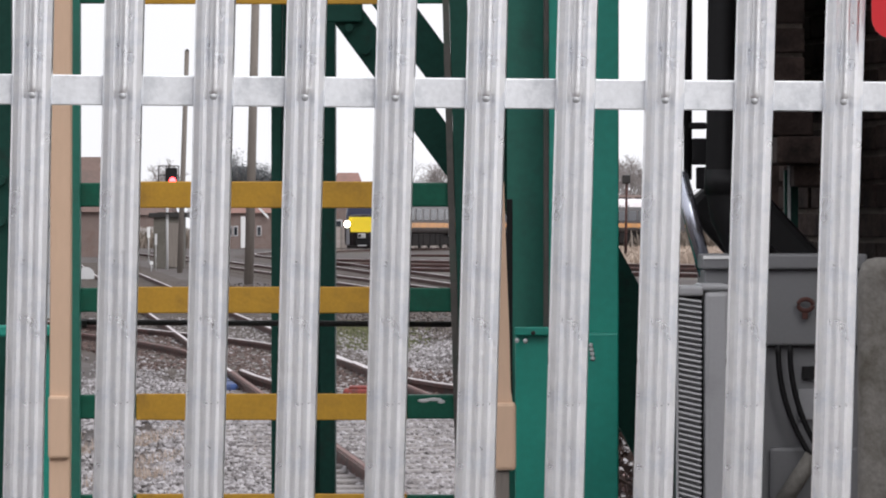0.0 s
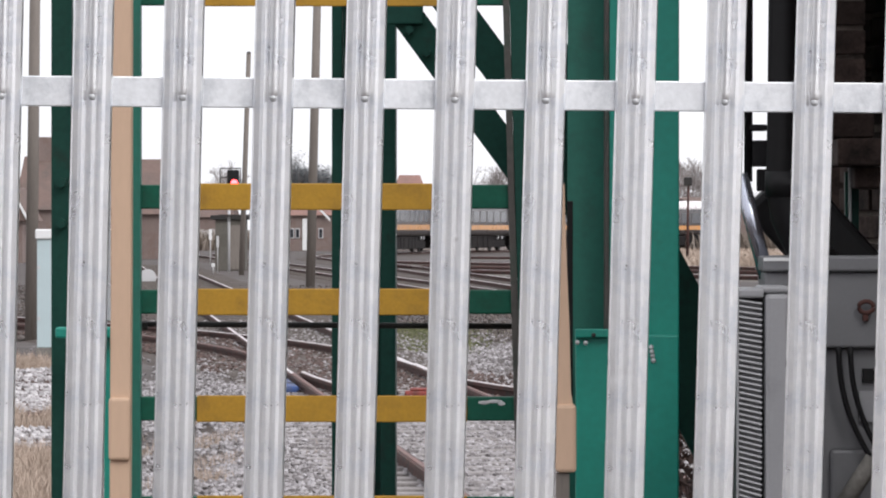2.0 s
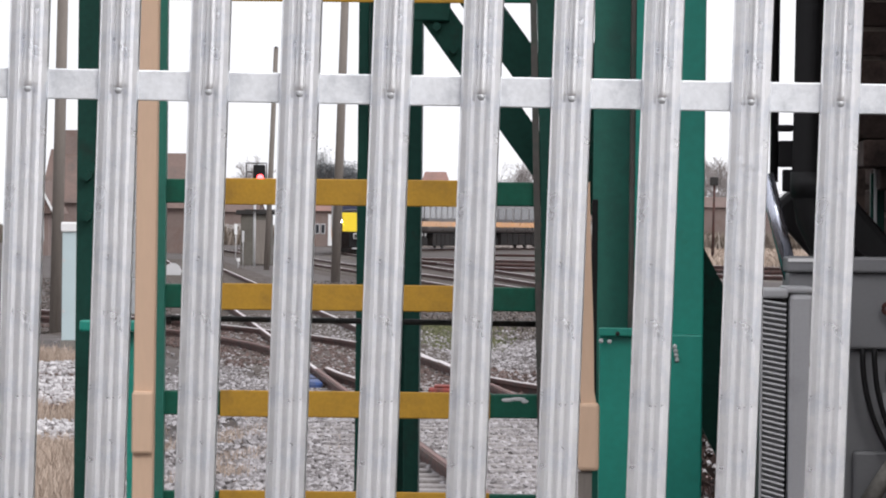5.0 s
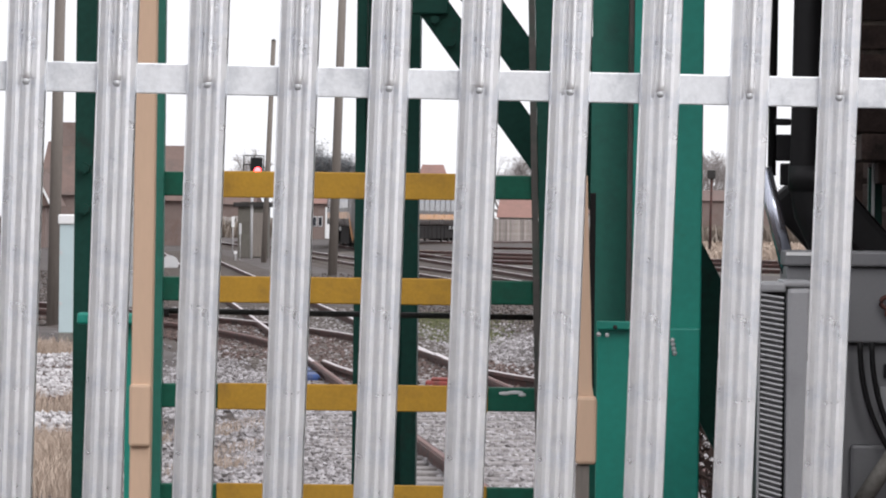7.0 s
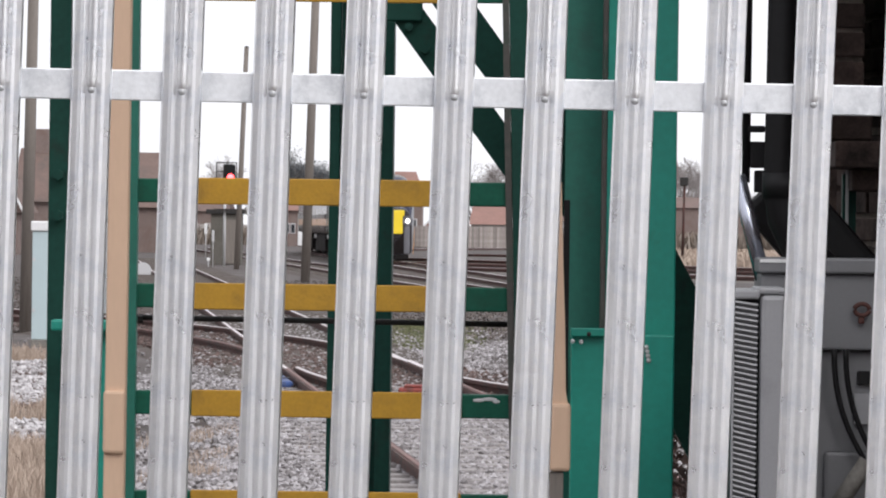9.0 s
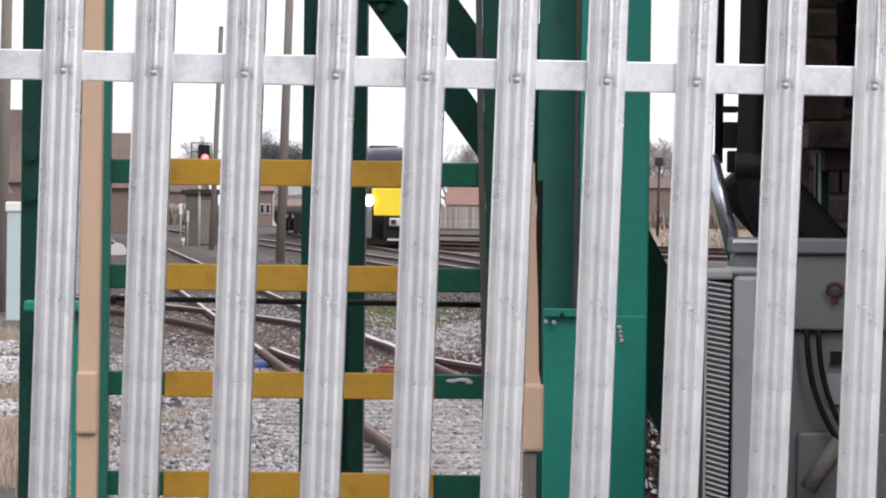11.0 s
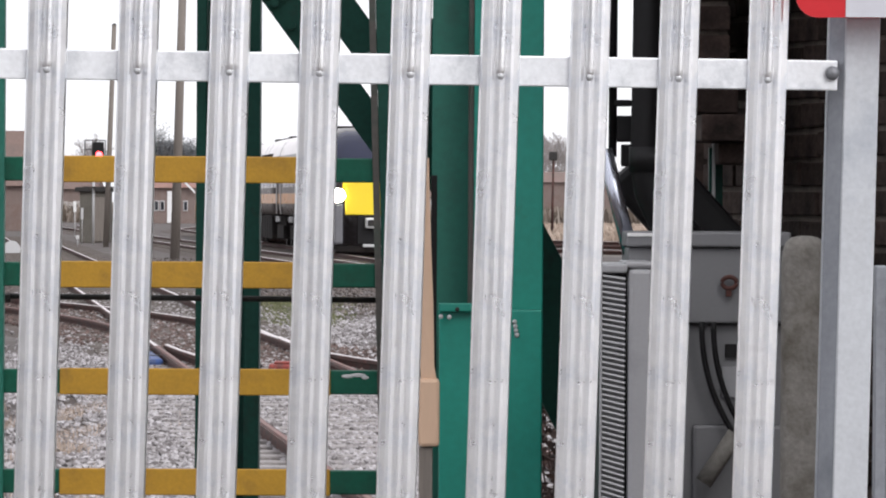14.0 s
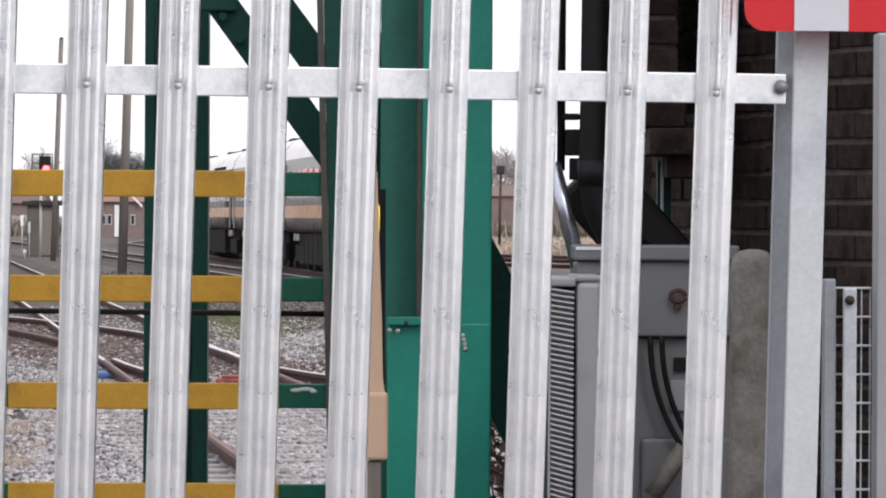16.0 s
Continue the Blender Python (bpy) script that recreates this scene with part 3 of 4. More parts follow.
# Return face of the post, its shade given by the darker zinc.
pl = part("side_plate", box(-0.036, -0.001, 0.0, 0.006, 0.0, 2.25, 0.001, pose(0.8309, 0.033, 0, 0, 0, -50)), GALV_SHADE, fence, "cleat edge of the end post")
pl.matrix_basis = post_lean

# red and white barrier board fixed to the post
board = empty("barrier_board", pose(0.7367, 8.70, 1.9962), "red and white striped barrier board on the end post", "sign")
bw, bh = 0.0893, 0.1457


def rounded_plate(x0, x1, z0, z1, r, thick):
    bm = bmesh.new()
    pts = []
    for cx, cz, a0 in ((x1 - r, z1 - r, 0), (x0 + r, z1 - r, 90), (x0 + r, z0 + r, 180), (x1 - r, z0 + r, 270)):
        for k in range(6):
            a = radians(a0 + k * 18)
            pts.append((cx + r * math.cos(a), cz + r * math.sin(a)))
    f = bm.faces.new([bm.verts.new((x, 0, z)) for x, z in pts])
    e = bmesh.ops.extrude_face_region(bm, geom=[f])
    bmesh.ops.translate(bm, vec=(0, thick, 0), verts=[v for v in e["geom"] if isinstance(v, bmesh.types.BMVert)])
    return bm


part("backing", rounded_plate(0, bw * 7, -bh / 2, bh / 2, 0.036, 0.012), RED, board)
for k in (1, 3, 5):
    part("white_stripe", box(bw * k - 0.004, bw * (k + 1), -0.002, -0.0005, -bh / 2 + 0.0005, bh / 2 - 0.0005), STRIPE, board, "white reflective stripe")

# ---- mesh gate past the post ----
gate = empty("mesh_gate", pose(0, 9.4, 0), "grey welded mesh gate with a flat hinge bar", "gate")
# Stands at the end post's darker side; shaded zinc gives the tone.
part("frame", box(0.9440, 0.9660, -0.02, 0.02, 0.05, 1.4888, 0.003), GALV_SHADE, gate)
part("hinge_bar", box(0.9787, 1.0039, -0.035, -0.023, 0.05, 1.4720, 0.003), GALV_POST, gate)
part("tall_post", box(1.0410, 1.1270, -0.03, 0.05, 0.0, 1.9462, 0.004), GREY_LIGHT, gate)
bm = bmesh.new()
add_tube(bm, (0.9902, -0.045, 1.4500), (0.9902, 0.0, 1.4500), 0.009)
part("hinge_bolt", bm, IRON, gate, smooth=True)
for k in range(5):
    x = 0.9672 + k * 0.0163
    part("wire", tube((x, 0, 0.08), (x, 0, 1.4720), 0.0018, seg=6), GALV_POST, gate)
for k in range(12):
    z = 1.4720 - k * 0.0535
    part("cross_wire", tube((0.9609, -0.004, z), (1.0343, -0.004, z), 0.0022, seg=6), GALV_POST, gate)

# ---- green steel gantry with the yellow-railed side ----
G = 13.0
column = empty("green_steel_column", pose(0, 12.8, 0), "glossy green painted steel column with a bolted base casing", "column", "", "")
part("web", box(0.1640, 0.2630, 0.14, 0.16, 0.0, 4.2), GREEN_WEB, column, "recessed green web with its shade in the colour")
part("left_flange_edge", box(0.2562, 0.2706, 0.0, 0.135, 1.3315, 4.2, 0.002), WORN_EDGE, column, "worn brown flange edge")
part("flange", box(0.2628, 0.4442, 0.0, 0.03, 0.0, 4.2, 0.004), GREEN, column)
part("base_casing", box(0.1821, 0.4411, -0.06, -0.004, 0.0, 1.3325, 0.004), GREEN, column, "flat green casing plate")
part("casing_lip", box(0.1803, 0.2683, -0.085, -0.062, 1.3275, 1.3488, 0.003), GREEN, column)
for bx, bz, bmat in ((0.1857, 1.3151, PALE_GREY), (0.2069, 1.3137, PALE_GREY), (0.2268, 1.3336, IRON)):
    bm = bmesh.new()
    bmesh.ops.create_uvsphere(bm, u_segments=10, v_segments=6, radius=0.006)
    o = part("casing_bolt", bm, bmat, column, "small bolt head", True)
    o.matrix_basis = pose(bx, -0.085, bz)
bm = bmesh.new()
for k in range(4):
    bmesh.ops.create_icosphere(bm, subdivisions=1, radius=0.007, matrix=pose(0.3713 + 0.002 * k, -0.062, 1.3024 - 0.011 * k))
part("foam_sealant", bm, PALE_GREY, column, "pale lump of sealant", True)

# diagonal knee brace on the far side of the column
bm = bmesh.new()
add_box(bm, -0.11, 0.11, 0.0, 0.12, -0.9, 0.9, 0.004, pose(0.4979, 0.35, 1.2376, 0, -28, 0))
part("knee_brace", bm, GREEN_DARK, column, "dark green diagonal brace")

barrier = empty("railed_barrier", pose(0, G, 0), "green steel barrier with weathered yellow rails", "barrier")
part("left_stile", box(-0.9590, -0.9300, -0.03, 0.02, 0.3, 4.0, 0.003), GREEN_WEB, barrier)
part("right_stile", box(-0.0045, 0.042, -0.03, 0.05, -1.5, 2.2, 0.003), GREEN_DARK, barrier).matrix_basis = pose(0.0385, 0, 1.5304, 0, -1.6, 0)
part("stile_edge", box(-0.022, -0.005, -0.028, 0.04, -1.5, 2.2, 0.002), WORN_EDGE, barrier, "worn brown stile edge").matrix_basis = pose(0.0385, 0, 1.5304, 0, -1.6, 0)
for z in (2.2049, 1.6827, 1.4129, 1.1387, 0.8819):
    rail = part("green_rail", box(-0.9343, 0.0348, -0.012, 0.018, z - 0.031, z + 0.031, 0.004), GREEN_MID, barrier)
    x0, x1 = -0.7863, -0.0928
    part("yellow_sleeve", box(x0, x1, -0.02, -0.0125, z - 0.034, z + 0.034, 0.003), YELLOW, rail, "faded yellow painted rail board")
part("thin_rod", tube((-0.9372, 0.05, 1.3548), (0.0377, 0.05, 1.3490), 0.0075), IRON, barrier, "thin dark iron tie rod", True)
for x in (-0.9299, 0.0319):
    part("rod_nut", tube((x, 0.05, 1.3519), (x + 0.012, 0.05, 1.3519), 0.012, seg=6), IRON, barrier)
for x, z, w in ((-0.0493, 1.1546, 0.016), (-0.0232, 1.1575, 0.022), (-0.0044, 1.1517, 0.010)):
    bm = bmesh.new()
    bmesh.ops.create_icosphere(bm, subdivisions=2, radius=1.0, matrix=Matrix.Translation((x, -0.0125, z)) @ Matrix.Diagonal((w, 0.0012, 0.005, 1)))
    part("flaked_patch", bm, PALE_GREY, barrier, "patch of flaked paint", True)

# The column's shade is set by the dark green, not by lighting.
rear = empty("rear_column", pose(0, 13.9, 0), "green rolled steel column behind the barrier, darkened for shade", "column")
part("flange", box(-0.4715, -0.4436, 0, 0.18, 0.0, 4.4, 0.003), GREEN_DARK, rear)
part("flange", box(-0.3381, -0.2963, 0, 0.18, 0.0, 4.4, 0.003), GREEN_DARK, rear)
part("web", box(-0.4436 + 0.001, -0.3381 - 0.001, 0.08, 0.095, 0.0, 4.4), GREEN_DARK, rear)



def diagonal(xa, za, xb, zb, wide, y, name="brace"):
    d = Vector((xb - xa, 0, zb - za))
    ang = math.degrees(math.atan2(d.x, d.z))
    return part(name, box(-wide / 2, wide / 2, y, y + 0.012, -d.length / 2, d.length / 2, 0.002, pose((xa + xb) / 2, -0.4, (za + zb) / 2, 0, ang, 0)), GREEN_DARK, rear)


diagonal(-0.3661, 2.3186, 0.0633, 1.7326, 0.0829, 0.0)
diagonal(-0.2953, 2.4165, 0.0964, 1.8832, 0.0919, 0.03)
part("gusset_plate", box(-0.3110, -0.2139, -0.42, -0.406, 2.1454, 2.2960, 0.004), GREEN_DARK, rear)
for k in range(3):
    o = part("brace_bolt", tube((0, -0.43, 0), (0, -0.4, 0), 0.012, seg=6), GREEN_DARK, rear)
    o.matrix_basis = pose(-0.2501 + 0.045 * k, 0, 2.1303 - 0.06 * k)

# timber struts
def strut(label, outline_x0, outline_x1, y, z0, z1, taper, tilt, foot):
    """A tall sawn timber with an end block that is wider and rounded."""
    t = empty("timber_strut", pose((outline_x0 + outline_x1) / 2, y, 0, 0, tilt, 0), label, "timber")
    w = (outline_x1 - outline_x0) / 2
    bm = sweep([(-w, -0.03), (w, -0.03), (w, 0.03), (-w, 0.03)],
               [Matrix(((k, 0, 0, o), (0, 1, 0, 0), (0, 0, 1, z), (0, 0, 0, 1))) for k, o, z in taper])
    bmesh.ops.bevel(bm, geom=bm.edges[:], offset=0.003, segments=1, affect="EDGES")
    part("post", bm, TIMBER, t)
    part("end_block", box(-w * foot, w * foot, -0.045, 0.035, z0, z1, 0.008), TIMBER, t, "rounded timber end block")
    return t


strut("pale bare timber strut beside the green stile", -0.9865, -0.9350, 12.7, 1.0204, 1.1777, [(1, 0, 0.0), (1, 0, 0.9), (1, 0.003, 1.4611), (1, 0.006, 3.5)], 0.0, 1.05)
bm = sweep([(-0.024, -0.03), (0.024, -0.03), (0.024, 0.03), (-0.024, 0.03)],
           [Matrix(((k, 0, 0, o), (0, 1, 0, 0), (0, 0, 1, z), (0, 0, 0, 1))) for k, o, z in
            ((0.8, 0.0, 1.1318), (0.8, 0.0, 1.1599), (0.72, -0.004, 1.1951), (0.66, -0.006, 1.3497), (0.6, -0.012, 1.5325), (0.42, -0.012, 1.6591), (0.2, -0.008, 1.7125))])
tpost = empty("timber_strut", pose(0.1547, 12.6, 0), "tapered bare timber strut with a squared foot", "timber")
part("post", bm, TIMBER, tpost)
part("end_block", box(0.1294 - 0.1547, 0.1814 - 0.1547, -0.045, 0.03, 0.9954, 1.1641, 0.009), TIMBER, tpost, "rounded timber end block")
part("lower_post", box(-0.024, 0.01, -0.03, 0.03, 0.0, 0.9926, 0.002), POLE, tpost, "weathered grey-brown lower timber")
# Added black strip: the shaded slit between timber and column, as colour.
part("shadow_batten", box(0.1589 - 0.1547, 0.1740 - 0.1547, 0.04, 0.06, 1.1810, 1.6700, 0.002), BLACK, tpost, "black strip standing in for the shaded gap beside the timber")

# green left post with bracket
left = empty("green_angle_post", pose(0, 13.1, 0), "dark green angle post with a green lower bracket", "post")
part("post", box(-1.1710, -1.1169, 0, 0.05, 0, 4.2, 0.004), GREEN_DARK, left)
part("bracket", box(-1.1430, -0.9818, -0.2, -0.12, 1.3207, 1.3495, 0.006), GREEN, left)
part("lower_post", box(-1.0221, -0.9875, -0.15, -0.11, 0, 1.3193, 0.003), GREEN, left)
for z in (1.7199, 1.6146):
    o = part("bolt_head", tube((0, -0.03, 0), (0, 0.0, 0), 0.014, seg=6), GREEN_DARK, left)
    o.matrix_basis = pose(-1.1432, 0, z)
part("grey_tube", tube((-1.0155, -0.02, 1.3635), (-1.0097, -0.02, 3.6), 0.0087), GALV, left, "thin grey tube")

# ---- right side: pipes, cabinet, cooling unit, brick wall ----
pipe = empty("black_downpipe", pose(0, 12.6, 0), "thick black plastic downpipe with a swept shoe", "pipe")
px = 0.7002
pts = [(px, 0, 3.6), (px, 0, 1.7012)] + [(px + 0.24 * (1 - math.cos(a)), 0.0, 1.7012 - 0.24 * math.sin(a)) for a in (0.3, 0.6, 0.85)] + [(px + 0.33, 0.0, 1.7012 - 0.40)]
part("pipe", bent_tube(pts, 0.0478, 20), BLACK, pipe, smooth=True)
part("collar", tube((px, 0, 1.6801), (px, 0, 1.7434), 0.0505, seg=20), BLACK, pipe, smooth=True)
thin = empty("thin_black_pipe", pose(0, 12.7, 0), "thin black conduit with clips beside the downpipe", "pipe")
part("conduit", tube((0.6179, 0, 3.6), (0.6137, 0, 1.7190), 0.0106, seg=12), BLACK, thin, smooth=True)
for x0, x1, z0, z1 in ((0.6108, 0.6604, 1.8452, 1.8622), (0.6236, 0.6689, 1.7559, 1.8225), (0.6349, 0.6689, 1.6950, 1.7502)):
    part("clip", box(x0, x1, -0.01, 0.02, z0, z1, 0.004), BLACK, thin)
strutm = empty("steel_strut", pose(0, 12.5, 0), "slanting bright steel strut beside the pipe", "strut")
bm = bmesh.new()
add_tube(bm, (0.5840, 0, 1.7353), (0.6500, 0, 1.4800), 0.0195, seg=16)
part("tube", bm, STEEL, strutm, smooth=True)

cab = empty("grey_cabinet", pose(0, 12.3, 0), "grey steel equipment cabinet with a hasp and cables", "cabinet")
part("upper_box", box(0.6341, 1.0487, 0.0, 0.32, 1.3118, 1.4957, 0.006), GREY, cab)
part("lid", box(0.6275, 1.0294, -0.02, 0.34, 1.4961 + 0.001, 1.5344, 0.006), GREY, cab, "overhanging grey lid")
part("lid_trim", box(0.6305, 0.7042, -0.024, -0.021, 1.5222, 1.5304), WHITE, cab, "bright lid edge")
part("lower_box", box(0.6974, 1.0488, 0.03, 0.35, 0.0, 1.3106 - 0.001, 0.006), GREY, cab)
part("access_panel", box(0.7938, 1.0281, 0.012, 0.028, 0.0, 1.0653, 0.01), GREY, cab, "raised lower access panel")
part("label_plate", box(0.8655, 0.9123, 0.018, 0.029, 1.1314, 1.2058, 0.001), GREY_LIGHT, cab, "pale label plate with unreadable print")
part("recess", box(0.8738, 0.9123, 0.018, 0.029, 1.2279, 1.2610, 0.001), BLACK, cab, "dark slot")
bm = bent_tube([(0.8795 + 0.018 * math.cos(a), -0.02, 1.4108 + 0.014 * math.sin(a)) for a in np.linspace(0, 6.2, 18)], 0.0055)
part("hasp_ring", bm, RAIL_SIDE, cab, "rusty ring hasp", True)
part("padlock", box(0.8713, 0.8849, -0.022, -0.004, 1.3767, 1.3944, 0.002), RAIL_SIDE, cab, "small rusty padlock")
for x0 in (0.8128, 0.8414):
    f = lambda s, x0=x0: (x0 + 0.10 * s ** 2.2, 0.0 - 0.02, 1.3141 - 0.30 * s)
    part("cable", bent_tube(arc_points(f, 16), 0.0068), BLACK, cab, "black drooping cable", True)
# Slanted tube for a round piece of brownish weathered concrete.
part("prop", tube((0.8156, -0.07, 0.9276), (0.8939, -0.07, 1.0464), 0.021), CONCRETE, cab, "round brownish weathered concrete prop", True)

ac = empty("cooling_unit", pose(0, 12.0, 0), "grey louvred outdoor cooling unit", "cooling unit")
part("casing", box(0.6187, 0.6803, 0.0, 0.30, 0.0, 1.4473, 0.012), GREY_LIGHT, ac)
part("grille_backing", box(0.5557, 0.6187 - 0.002, 0.03, 0.30, 0.0, 1.4420, 0.004), BLACK, ac, "dark grille recess")
bm = bmesh.new()
add_box(bm, 0.5557, 0.6187 - 0.001, -0.004, 0.3, 1.4366, 1.4594, 0.006)
part("top_cover", bm, GREY_LIGHT, ac)
part("top_cap", box(0.6106, 0.6789, 0.004, 0.3, 1.4487, 1.4647, 0.006), GREY_LIGHT, ac)
lou = None
for k in range(64):
    z = 1.4273 - k * 0.0129
    if z < 0.05:
        break
    if lou is None:
        lou = part("louvre", box(0.5584, 0.6133, 0.0, 0.028, -0.0024, 0.0024, 0.0, pose(0, 0, 0, -28, 0, 0)), GREY_LIGHT, ac)
        o = lou
    else:
        o = new("louvre", lou.data)
        o.parent = ac
    o.matrix_basis = pose(0.5865, 0, z, 0, 8 + 0.22 * k, 0) @ pose(-0.5865, 0, 0)
part("corner_strip", box(0.5531, 0.5584, -0.002, 0.03, 0.0, 1.4420, 0.001), GREY_LIGHT, ac)

cpost = empty("concrete_post", pose(1.0035, 11.6, 0), "lichen-stained concrete post with a rounded top", "post")
w = 0.0525
st = []
for k, z in [(1, 0), (1, 0.5), (1, 1.0), (1, 1.4343), (0.99, 1.4731), (0.93, 1.4990), (0.8, 1.5159), (0.55, 1.5262), (0.2, 1.5301)]:
    st.append(Matrix(((k, 0, 0, 0), (0, 0.6 + 0.4 * k, 0, 0), (0, 0, 1, z), (0, 0, 0, 1))))
prof = [(w * math.copysign(abs(math.cos(a)) ** 0.5, math.cos(a)), w * math.copysign(abs(math.sin(a)) ** 0.5, math.sin(a))) for a in np.linspace(0, math.tau, 20, endpoint=False)]
part("shaft", sweep(prof, st), CONCRETE, cpost, smooth=True)


# ---- brick building ----
WALL = pose(0.9020, 13.7, 0, 0, 0, -72)
wall = tagged(part("wall_brick", box(0.0, 5.0, 0.02, 0.3, 0.0, 4.5), MORTAR), "brick wall darkened for shade, with pale mortar joints", "wall", kind="structure")
wall.matrix_basis = WALL
# Unseen slab above the view, added to keep sky light off the brick.
tagged(part("roof_soffit", box(0.6916, 2.6953, 11.2, 17.0, 2.9, 3.0), BLACK), "unseen black slab added overhead to shade the brick wall", "soffit", kind="structure")
brick_mesh = None
course, long = 0.075, 0.225
z, row = 0.9, 0
while z < 2.3:
    x = 0.003 - (row % 2) * 0.1125
    while x < 3.4:
        if brick_mesh is None:
            o = part("brick", box(0, long - 0.011, -0.014, 0.07, 0, course - 0.015, 0.004), BRICK, wall)
            brick_mesh = o.data
        else:
            o = new("brick", brick_mesh)
            o.parent = wall
        x1 = max(x, 0.003)
        o.matrix_basis = Matrix.Translation((x1, 0.02 + random.uniform(-0.004, 0.004), z + random.uniform(-0.003, 0.003))) @ Matrix.Diagonal(((x + long - x1) / long, 1, 1, 1))
        x += long
    z += course
    row += 1
pier = part("pier_core", box(0.8353, 0.9205, 12.965, 13.6, 1.8977, 3.0), MORTAR, wall, "mortar joints of the brick pier")
pier.matrix_parent_inverse = WALL.inverted()
z = 1.8977
while z < 2.3:
    o = part("pier_brick", box(0.8324, 0.9249, 12.95, 13.2, z, z + 0.062, 0.004), BRICK, wall)
    o.matrix_parent_inverse = WALL.inverted()
    z += 0.0745
for x0, x1, z0, z1, y0 in ((0.8501, 0.9691, 1.7625, 1.8307, 12.9), (0.8414, 0.9459, 1.8336, 1.8959, 12.93), (0.8994, 0.9952, 1.7045, 1.7596, 12.98)):
    o = part("corbel_brick", box(x0, x1, y0, 13.4, z0, z1, 0.005), BRICK, wall, "projecting corbelled brick")
    o.matrix_parent_inverse = WALL.inverted()
tagged(part("wall_rear", box(0.8952, 1.1426, 14.3, 14.5, 0.0, 3.0), BRICK), "brick wall behind the duct, darkened for shade", "wall", kind="structure")
inner = empty("inner_post", pose(0, 13.6, 0), "green inner post darkened to match the shade of the building", "post")
# Building shade on this post comes from the darker green colour.
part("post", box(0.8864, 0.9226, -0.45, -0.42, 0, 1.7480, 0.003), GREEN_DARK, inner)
part("pale_edge", box(0.8945, 0.9018, -0.47, -0.452, 0, 1.7590, 0.001), PALE_GREY, inner, "narrow pale grey edge strip")
cover = empty("black_duct", pose(0, 12.75, 0), "black ribbed duct cover sloping behind the pipe", "duct")
part("cover", box(-0.30, 0.30, 0.0, 0.1, -0.09, 0.09, 0.02, pose(0.8764, 0.1, 1.4900, 0, 48, 0)), BLACK, cover)

# Unseen wall behind the camera, added as something for the pales to reflect.
tagged(part("building_opposite", box(-22.0, 5.0, -14.0, -13.0, 0.0, 7.0), REFLECTED_GREY), "unseen plain wall added behind the camera for reflections in the pales", "building", kind="structure")

# ---- lineside: poles, cabinet, signals ----
def pole(label, x, d, h, r, lean):
    t = empty("timber_pole", pose(x, d, 0, 0, lean, 0), label, "pole", "lineside poles")
    part("shaft", tube((0, 0, -0.1), (0, 0, h), r, r * 0.8, 12), POLE, t, smooth=True)
    part("cap", tube((0, 0, h), (0, 0, h + 0.06), r * 0.9, r * 0.3, 12), IRON, t, smooth=True)
    return t


pole("slim dark timber pole leaning slightly", -9.2044, 177, 7.7625, 0.10, 1.9)
pole("tall weathered timber telegraph pole", -5.3359, 139, 9.5, 0.13, 1.4)
pole("grey timber pole beside the equipment case", -6.7411, 72, 6.5, 0.09, 0.7)

case = empty("equipment_case", pose(-5.7850, 64, 0), "pale blue-grey lineside equipment case", "cabinet")
part("body", box(-0.13, 0.28, 0, 0.4, 0.1, 1.4714, 0.01), CASE_BLUE, case)
part("cap", box(-0.15, 0.30, -0.03, 0.43, 1.4714, 1.6000, 0.02), WHITE, case, "white overhanging cap")
part("plinth", box(-0.14, 0.29, -0.02, 0.42, -0.02, 0.1, 0.01), CONCRETE, case)
for z in (1.1143, 0.4716):
    part("hinge", box(-0.125, -0.09, -0.012, 0.0, z - 0.02, z + 0.02, 0.003), PALE_GREY, case)

hut = empty("lineside_hut", pose(-10.5861, 196, 0), "weathered concrete lineside hut with a flat roof", "hut")
part("wall", box(-0.62, 0.55, 0, 1.6, 0, 1.9718, 0.02), HUT, hut)
part("roof", box(-0.8, 0.7, -0.15, 1.75, 1.9718, 2.1468, 0.02), IRON, hut, "dark flat roof slab")
part("door", box(-0.1, 0.45, -0.03, -0.002, 0.05, 1.75, 0.01), POLE, hut, "brown boarded door")
sig = empty("colour_light_signal", pose(-10.3469, 190, 0), "colour light signal showing red", "signal")
part("mast", tube((0, 0, 0), (0, 0, 3.3810), 0.05), PALE_GREY, sig, smooth=True)
part("head", box(-10.4105 - -10.3469, -9.9652 - -10.3469, -0.15, 0.1, 3.1690, 3.8263, 0.03), BLACK, sig, "black signal head")
for x in (-10.6861 - -10.3469, -10.3045 - -10.3469, -9.9228 - -10.3469):
    part("cage_upright", box(x - 0.02, x + 0.02, 0.11, 0.14, 3.2326, 3.8899), IRON, sig)
for z in (3.2326, 3.5506, 3.8899):
    part("cage_bar", box(-10.6861 - -10.3469, -9.9228 - -10.3469, 0.141, 0.16, z - 0.02, z + 0.02), IRON, sig)
part("hood", tube((-10.1300 - -10.3469, -0.32, 3.40), (-10.1300 - -10.3469, -0.15, 3.40), 0.12, seg=14), BLACK, sig)
o = part("lamp", tube((0, -0.36, 0), (0, -0.33, 0), 0.125, seg=18), RED_LAMP, sig, "glowing red lamp")
o.matrix_basis = pose(-10.1300 - -10.3469, 0, 3.3350)
part("platform", box(-10.7285 - -10.3469, -9.6260 - -10.3469, -0.3, 0.3, 2.0877, 2.1513), IRON, sig)


